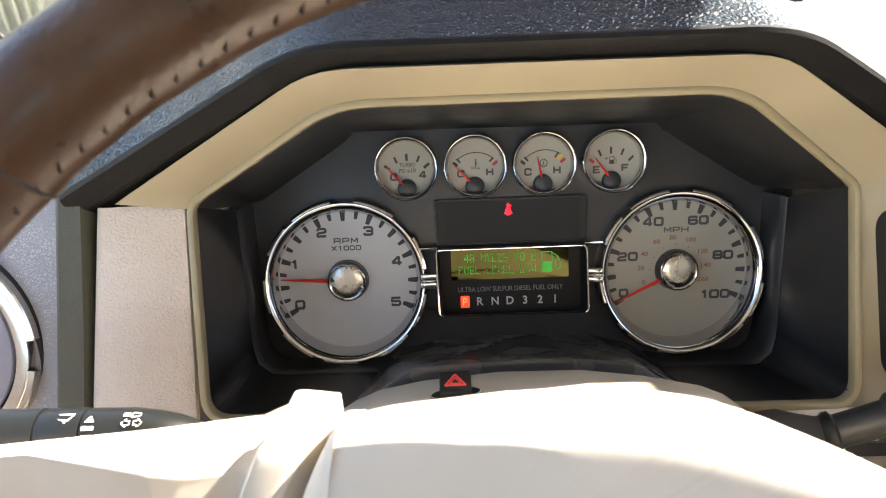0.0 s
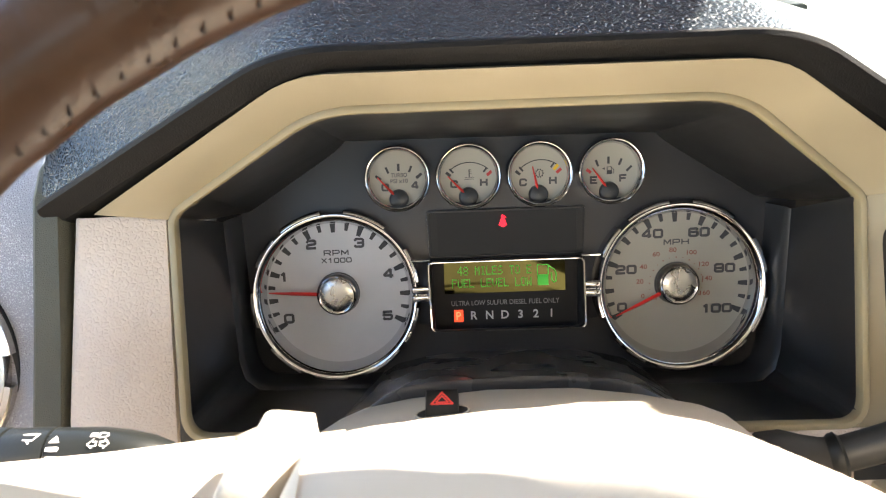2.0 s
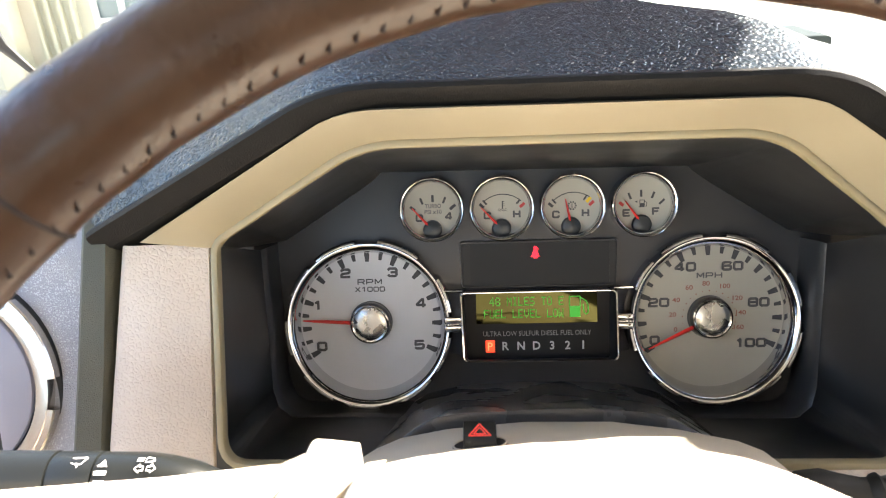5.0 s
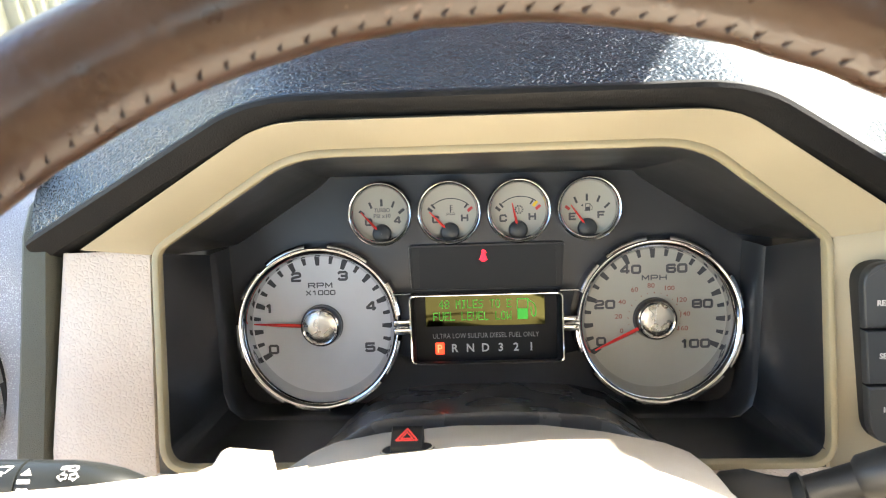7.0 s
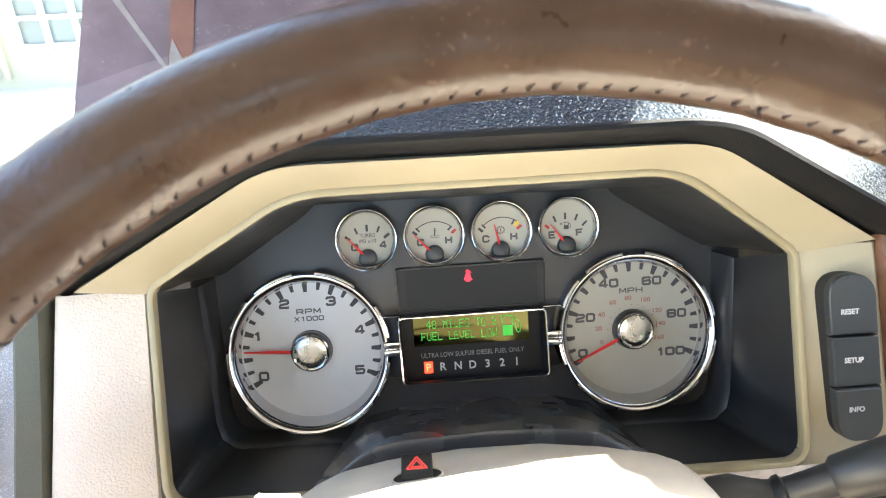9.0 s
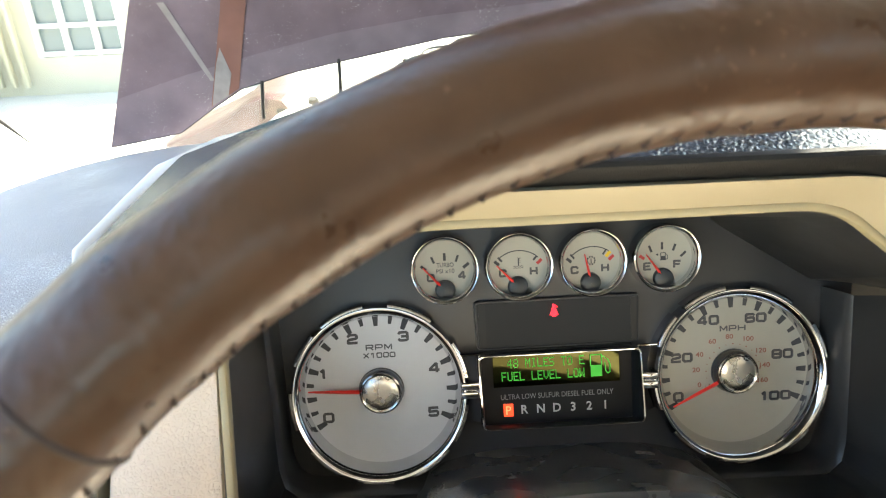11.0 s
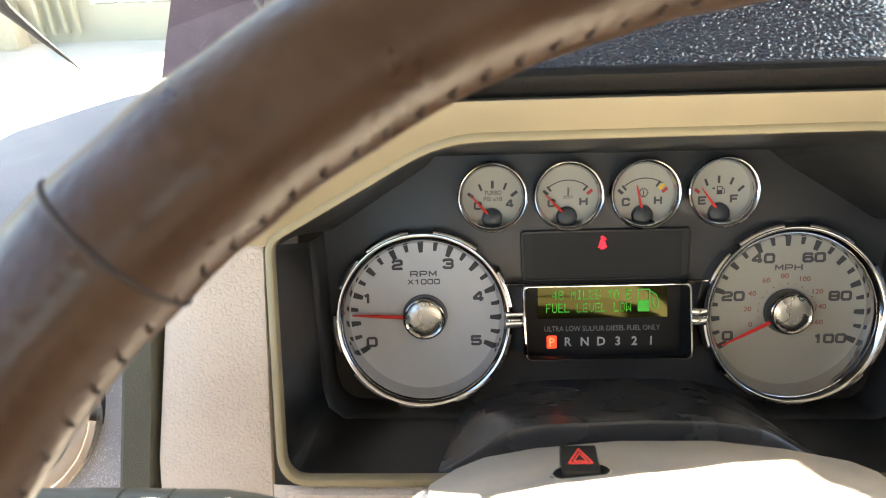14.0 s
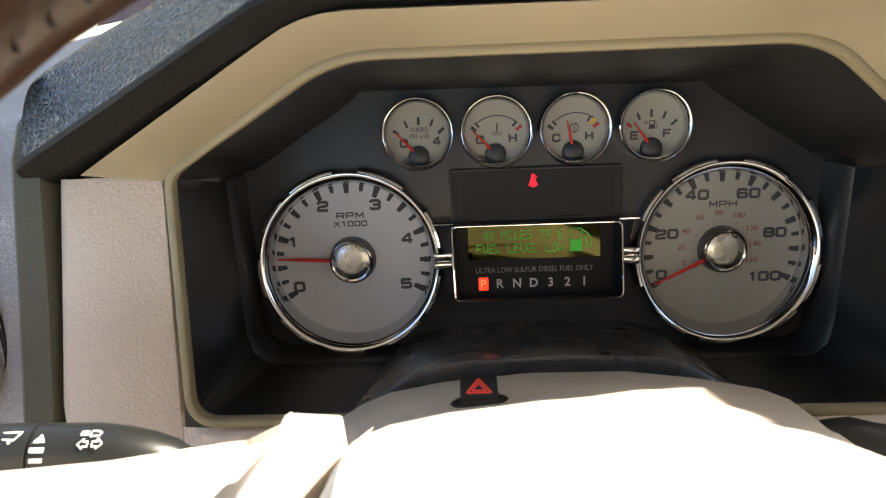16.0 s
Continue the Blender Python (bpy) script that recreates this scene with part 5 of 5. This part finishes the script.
    for k in range(141):
        u = 0.080 + 0.150 * k / 140
        col, vt = [], spoke_top(u)
        for j in range(101):
            v = vt - (vt + 0.030) * (j / 100) ** 1.3
            eu = -lerp_table(v, edge_by_height)[0]
            bu, bh, bw = lerp_table(v, by_height)
            w = spoke_at(u, v)
            if u < eu:
                t = min(1.0, (eu - u) / max(0.002, eu + bu - bh * 0.97))
                foot = spoke_at(eu, v)
                w = foot - 0.014 * t + t ** 7 * (bw - 0.0150 - foot + 0.014)
            if j == 0:
                col.append(on_wheel(-u, v - 0.03, w - 0.03))
            col.append(on_wheel(-u, v, w))
        rows.append(col)
    part("spoke", loft(rows), HUB, ob, "cream spoke cover", sharp=70)
    # right spoke
    rows = []
    for k in range(25):
        f = k / 24
        u, vt, vb, w = 0.088 + f * 0.088, 0.012 - 0.012 * f, -0.03 + 0.01 * f, -0.074 + 0.068 * f ** 1.4
        rows.append([on_wheel(u, vt, w - 0.030 * (1 - f)), on_wheel(u, vt + 0.001, w - 0.008), on_wheel(u, vt - 0.004, w - 0.002), on_wheel(u, (vt + vb) / 2, w + 0.002), on_wheel(u, vb + 0.004, w - 0.002), on_wheel(u, vb, w - 0.008), on_wheel(u, vb, w - 0.02 - 0.02 * (1 - f))])
    part("spoke", loft(rows, closed=True, caps=True), HUB, ob, "cream spoke cover")
    return ob


build_wheel()


# ---- windscreen, sheet against it, cab shell ----
def on_glass(x, z, off=0.0):
    """A point on the raked windscreen, off metres inside it."""
    return Vector((x, 0.300 - 0.678 * (z - 0.16) - off, z))


def glass_plate(outline, off, thick):
    return loft([[on_glass(x, z, off) for x, z in outline], [on_glass(x, z, off + thick) for x, z in outline]], closed=True, caps=True)


def build_sheet():
    ob = thing("sun_shade", on_glass(-0.1, 0.2, 0.006), "dusty dark purple shade sheet standing against the windscreen", "sun shade")
    low = [(-0.389, 0.1745), (-0.335, 0.182), (-0.316, 0.185), (-0.2965, 0.1955), (-0.280, 0.2045), (-0.246, 0.2215), (-0.2287, 0.2255), (-0.201, 0.2322), (-0.1515, 0.2400), (-0.051, 0.2555), (0.052, 0.2630), (0.240, 0.2720)]
    # its unseen upper and right edges are placed by the shadows they cast
    part("sheet", glass_plate(low + [(0.545, 0.654), (0.645, 0.748), (-0.080, 0.748), (-0.328, 0.287)], 0.006, 0.002), SHEET, ob)
    # unseen folds and flap, added to keep sun off the pad and column
    part("sun_block_fold", box(-0.080, 0.645, -0.152, -0.101, 0.744, 0.747), SHEET, ob)
    part("sun_block_flap", glass_plate([(0.762, 0.690), (0.762, 0.746), (1.04, 0.746), (1.04, 0.690)], 0.006, 0.002), SHEET, ob)
    part("sun_block_fold", box(0.782, 1.04, -0.175, -0.101, 0.744, 0.747), SHEET, ob)
    part("red_band", glass_plate([(-0.279, 0.2065), (-0.2485, 0.2215), (-0.2260, 0.285), (-0.150, 0.52), (-0.172, 0.52), (-0.2480, 0.285)], 0.0083, 0.001), RUST, ob, "red-brown upright band")
    part("pale_band", glass_plate([(-0.2735, 0.2291), (-0.2690, 0.2291), (-0.2955, 0.2911), (-0.3020, 0.2911)], 0.0082, 0.0004), STREAK, ob, "pale slanting band")
    # the shine on the red band, laid on as a paler colour
    part("shine_patch", glass_plate([(-0.2775, 0.2075), (-0.2600, 0.2155), (-0.2520, 0.2340), (-0.2570, 0.2550), (-0.2640, 0.2420)], 0.0095, 0.0004), STREAK, ob, "pale shine drawn as a patch at the foot of the band")
    part("sheet_edge", tube([on_glass(x, z, 0.0075) for x, z in low], 0.0008, 6), DARK, ob, "dark hem along the lower edge")
    part("lower_band", glass_plate(low + [(0.245, 0.2850), (0.052, 0.2800), (-0.0659, 0.2723), (-0.1497, 0.2627), (-0.2314, 0.2481), (-0.2957, 0.2346), (-0.3621, 0.2181), (-0.3665, 0.2162)], 0.0081, 0.0004), SHEETLOW, ob, "paler lower band of the sheet")
    for x0, z0, x1, z1 in ((-0.2255, 0.2280, -0.2319, 0.1950), (-0.1503, 0.2430, -0.1543, 0.1950)):
        part("support_rod", tube([on_glass(x0, z0, 0.007), on_glass(x1, z1, 0.007)], 0.0019, 8), DARK, ob, "thin black support rod")
    return ob


build_sheet()

ws = solid("windscreen", glass_plate([(-0.68, 0.13), (1.25, 0.13), (1.05, 0.75), (-0.54, 0.75)], -0.005, 0.005), GLASS, "clear laminated windscreen glass", "windscreen", kind="structure")
ws.visible_shadow = False
wt = solid("windscreen_top", box(-0.54, 1.05, -0.202, -0.102, 0.752, 0.757), GLASS, "clear upper edge of the windscreen glass", "windscreen", kind="structure")
wt.visible_shadow = False
seal = [on_glass(x, z, 0.004) for x, z in ((-0.468, 0.1825), (-0.480, 0.197), (-0.4935, 0.2123), (-0.5045, 0.226), (-0.515, 0.2385), (-0.522, 0.262))]
solid("windscreen_seal", tube(seal, [0.0006, 0.0024, 0.0042, 0.0060, 0.0080, 0.0098], 10, flat=0.7), DARK, "black rubber windscreen seal", "seal")
solid("windscreen_pillar", tube([on_glass(-0.74, 0.06), on_glass(-0.66, 0.35), on_glass(-0.560, 0.77)], 0.040, 12, flat=0.6), HEADLINER, "grey trimmed windscreen pillar", "pillar", kind="structure")
solid("windscreen_pillar", tube([on_glass(1.30, 0.10), on_glass(1.20, 0.42), on_glass(1.09, 0.77)], 0.035, 12, flat=0.6), HEADLINER, "grey trimmed windscreen pillar", "pillar", kind="structure")
DI = D.inverted()


def outside(name, bm, mat, label, category, group="", kind=""):
    """As solid, from true world coordinates."""
    bm.transform(DI)
    return solid(name, bm, mat, label, category, group, kind)


# the cab round the driver stands level
# unseen roof; its front edge is placed to draw the hub's shadow line
outside("roof_lining", box(-0.62, 1.20, -1.72, 0.034, 2.052, 2.085, 0.004), HEADLINER, "unseen grey cloth roof lining that shades the hub", "ceiling", kind="structure")
for x0, x1, z0, z1 in ((-0.66, 1.32, 0.62, 1.52), (0.14, 1.32, 1.52, 2.05), (-0.66, -0.46, 1.52, 2.05), (-0.46, 0.14, 1.84, 2.05)):
    outside("rear_wall", box(x0, x1, -1.76, -1.72, z0, z1, 0.004), HEADLINER, "grey rear cab wall round the rear window", "wall", kind="structure")
outside("door_panel", box(-0.72, -0.66, -1.72, 0.16, 0.62, 1.36, 0.01), BEIGE, "beige driver's door panel below the window", "door", kind="structure")
outside("door_panel", box(1.32, 1.38, -1.72, 0.16, 0.62, 1.78, 0.01), BEIGE, "beige passenger door panel", "door", kind="structure")
outside("cab_floor", box(-0.72, 1.38, -1.76, 0.42, 0.57, 0.62, 0.01), CARPET, "tan carpeted cab floor", "floor", kind="structure")
outside("fire_wall", box(-0.66, 1.32, 0.37, 0.41, 0.62, 1.17, 0.01), DARK, "black bulkhead ahead of the dash", "wall", kind="structure")


# ---- outside ----
gm = bmesh.new()
for q in ((-400, -400), (400, -400), (400, 400), (-400, 400)):
    gm.verts.new((q[0], q[1], 0.0))
gm.faces.new(gm.verts)
outside("ground", gm, CONCRETE, "pale sunlit concrete yard", "ground", kind="structure")


def build_bonnet():
    rows = []
    for k in range(13):
        f = k / 12
        y = 0.42 + 1.15 * f
        rows.append([(x, y, 0.105 + 0.345 * (y - 0.42) - 0.10 * abs((x - 0.40) / 0.85) ** 4 - 0.05 * f ** 6) for x in [-0.45 + 1.7 * i / 16 for i in range(17)]])
    return solid("bonnet", loft(rows), WHITEPAINT, "pale painted truck bonnet in full sun", "bonnet")


WHITEPAINT = material("pale_truck_paint", (0.72, 0.70, 0.64), 0.3, vary=0.03)
build_bonnet()


def build_nozzle():
    ob = thing("washer_nozzle", on_glass(-0.1853, 0.2030, -0.025), "small black mushroom-shaped windscreen washer nozzle", "nozzle")
    part("stem", tube([on_glass(-0.1853, 0.2030, -0.025), on_glass(-0.1851, 0.2095, -0.025), on_glass(-0.1850, 0.2105, -0.025), on_glass(-0.1850, 0.2140, -0.025)], [0.0018, 0.0020, 0.0058, 0.0048], 12), DARK, ob)
    return ob


build_nozzle()


def build_house():
    """Cream wall with a white-barred window and porch posts, in world coordinates."""
    me_at = (-4.0, 7.2, 0.0)
    ob = new("house")
    ob.matrix_world = Matrix.Translation(me_at)
    tagged(ob, "cream house wall with white-framed window and porch posts in sun", "house")
    BASE[ob.name] = Vector(me_at)
    bm = bmesh.new()
    for x0, x1, z0, z1 in ((-12, -4.15, 0, 3.2), (-3.20, -1.5, 0, 3.2), (-4.15, -3.20, 0, 0.40), (-4.15, -3.20, 1.85, 3.2)):
        box(x0, x1, 7.2, 7.4, z0, z1, bm=bm)
    part("wall", bm, SIDING, ob)
    w = part("window", box(-4.15, -3.20, 7.28, 7.30, 0.40, 1.85), PANE, ob, "grey window glass")
    for x in (-4.13, -3.82, -3.50, -3.22):
        part("window_bar", box(x - 0.025, x + 0.025, 7.21, 7.27, 0.40, 1.85), WHITEPAINT, w)
    for z in (0.43, 0.72, 1.10, 1.48, 1.82):
        part("window_bar", box(-4.15, -3.20, 7.22, 7.26, z - 0.022, z + 0.022), WHITEPAINT, w)
    for x in (-4.28, -4.42, -4.56, -4.70):
        part("porch_post", box(x - 0.022, x + 0.022, 7.05, 7.12, 0.12, 3.0, 0.006), POST, ob, "timber porch post")
    part("porch_column", box(-5.15, -4.88, 6.85, 7.10, 0.0, 3.0, 0.02), POST, ob, "timber porch column")
    part("roof", box(-12, -1.2, 6.3, 7.9, 3.2, 3.4), POST, ob)
    return ob


build_house()


def build_car():
    """The rounded nose of a low red vehicle beyond the bonnet."""
    c = (-1.3, 4.4, 0.0)
    ob = new("red_vehicle")
    ob.matrix_world = Matrix.Translation(c)
    tagged(ob, "faded red vehicle with rounded nose in the sunlit yard", "vehicle")
    BASE[ob.name] = Vector(c)
    side = [(-1.80, 0.16), (-1.78, 0.28), (-1.64, 0.325), (-1.45, 0.40), (-1.30, 0.47), (-1.19, 0.545), (-1.06, 0.580), (-0.94, 0.56), (-0.885, 0.49), (-0.86, 0.41), (-0.90, 0.33), (-1.0, 0.20), (-1.1, 0.16)]
    rows = []
    for y, k in ((3.98, 0.94), (4.02, 0.99), (4.08, 1.0), (4.7, 1.0), (4.8, 0.97)):
        rows.append([(-1.3 + (x + 1.3) * k, y, 0.16 + (z - 0.16) * k) for x, z in side])
    part("body", loft(rows, closed=True, caps=True), CARRED, ob, "faded red body")
    for x in (-1.55, -1.08):
        for y in (4.06, 4.72):
            part("wheel", lathe([(0.05, y - 0.06), (0.145, y - 0.06), (0.16, y - 0.04), (0.16, y + 0.04), (0.145, y + 0.06), (0.05, y + 0.06)], x, 0.16, 24), DARK, ob)
    part("lamp", box(-1.00, -0.93, 3.955, 4.0, 0.44, 0.485, 0.008), DARK, ob, "dark lamp")
    return ob


build_car()


def build_tractor():
    """A low dark garden tractor with a pale-rimmed wheel, in world coordinates."""
    c = (0.0, 5.0, 0.0)
    ob = new("garden_tractor")
    ob.matrix_world = Matrix.Translation(c)
    tagged(ob, "dark green garden tractor with pale wheel parked in the yard", "tractor")
    BASE[ob.name] = Vector(c)
    side = [(-0.36, 0.14), (-0.35, 0.36), (-0.30, 0.45), (-0.22, 0.52), (-0.10, 0.575), (0.06, 0.59), (0.20, 0.58), (0.27, 0.54), (0.30, 0.40), (0.30, 0.14)]
    rows = [[(x * k, y, 0.14 + (z - 0.14) * k) for x, z in side] for y, k in ((4.80, 0.86), (4.84, 0.96), (4.92, 1.0), (5.20, 1.0), (5.30, 0.95))]
    part("bonnet", loft(rows, closed=True, caps=True), HEDGE, ob)
    for x, r in ((-0.12, 0.13), (0.10, 0.17)):
        w = part("wheel", lathe([(0.04, 4.74), (r - 0.02, 4.72), (r, 4.75), (r, 4.83), (r - 0.02, 4.86)], x, r if x < 0 else 0.40, 24), DARK, ob)
        part("wheel_rim", lathe([(0.02, 4.735), (r * 0.55, 4.715), (r * 0.66, 4.72), (r * 0.70, 4.75)], x, r if x < 0 else 0.40, 24), PALE, w, "pale wheel rim")
    part("steering_ring", tube([(0.10 + 0.13 * math.cos(k * math.pi / 10), 5.0 + 0.10 * math.sin(k * math.pi / 10), 0.62 + 0.03 * math.sin(k * math.pi / 10)) for k in range(21)], 0.012, 8), DARK, ob)
    part("lever", tube([(-0.16, 4.95, 0.50), (-0.17, 4.93, 0.60)], [0.012, 0.016], 8), DARK, ob)
    return ob


def build_crate():
    """A pale crate of slats, in world coordinates."""
    c = (0.455, 4.9, 0.0)
    ob = new("crate")
    ob.matrix_world = Matrix.Translation(c)
    tagged(ob, "pale blue-white slatted crate standing in the yard", "crate")
    BASE[ob.name] = Vector(c)
    for z in (0.04, 0.17, 0.30, 0.43, 0.52):
        part("slat", box(0.30, 0.61, 4.78, 4.80, z - 0.03, z + 0.03, 0.004), PALE, ob)
    for x in (0.31, 0.455, 0.60):
        part("post", box(x - 0.014, x + 0.014, 4.80, 4.83, 0.0, 0.55, 0.003), PALE, ob)
    part("back", box(0.30, 0.61, 5.00, 5.02, 0.0, 0.53, 0.004), DARK, ob, "dark inside of the crate")
    return ob


def build_trailer():
    """A low dark box trailer beyond the tractor, in world coordinates."""
    c = (1.4, 5.6, 0.0)
    ob = new("box_trailer")
    ob.matrix_world = Matrix.Translation(c)
    tagged(ob, "low dark green box trailer parked in the yard", "trailer")
    BASE[ob.name] = Vector(c)
    side = rounded([Vector((x, 0, z)) for x, z in ((0.20, 0.16), (0.16, 0.42), (0.30, 0.59), (0.98, 0.635), (1.06, 0.585), (2.9, 0.58), (2.95, 0.16))], [0.02, 0.05, 0.05, 0.03, 0.03, 0.04, 0.02], 4)
    part("body", loft([[(p.x, y, p.z + dz) for p in side] for y, dz in ((5.25, 0.0), (5.28, 0.004), (5.9, 0.004), (5.93, 0.0))], closed=True, caps=True), HEDGE, ob)
    part("side_rail", tube([(0.25, 5.235, 0.47), (1.5, 5.235, 0.49), (2.9, 5.235, 0.48)], 0.012, 8), STRIP, ob)
    for x in (0.75, 2.3):
        part("wheel", lathe([(0.04, 5.20), (0.16, 5.18), (0.18, 5.21), (0.18, 5.32)], x, 0.18, 24), DARK, ob)
    return ob


build_tractor()
build_crate()
build_trailer()
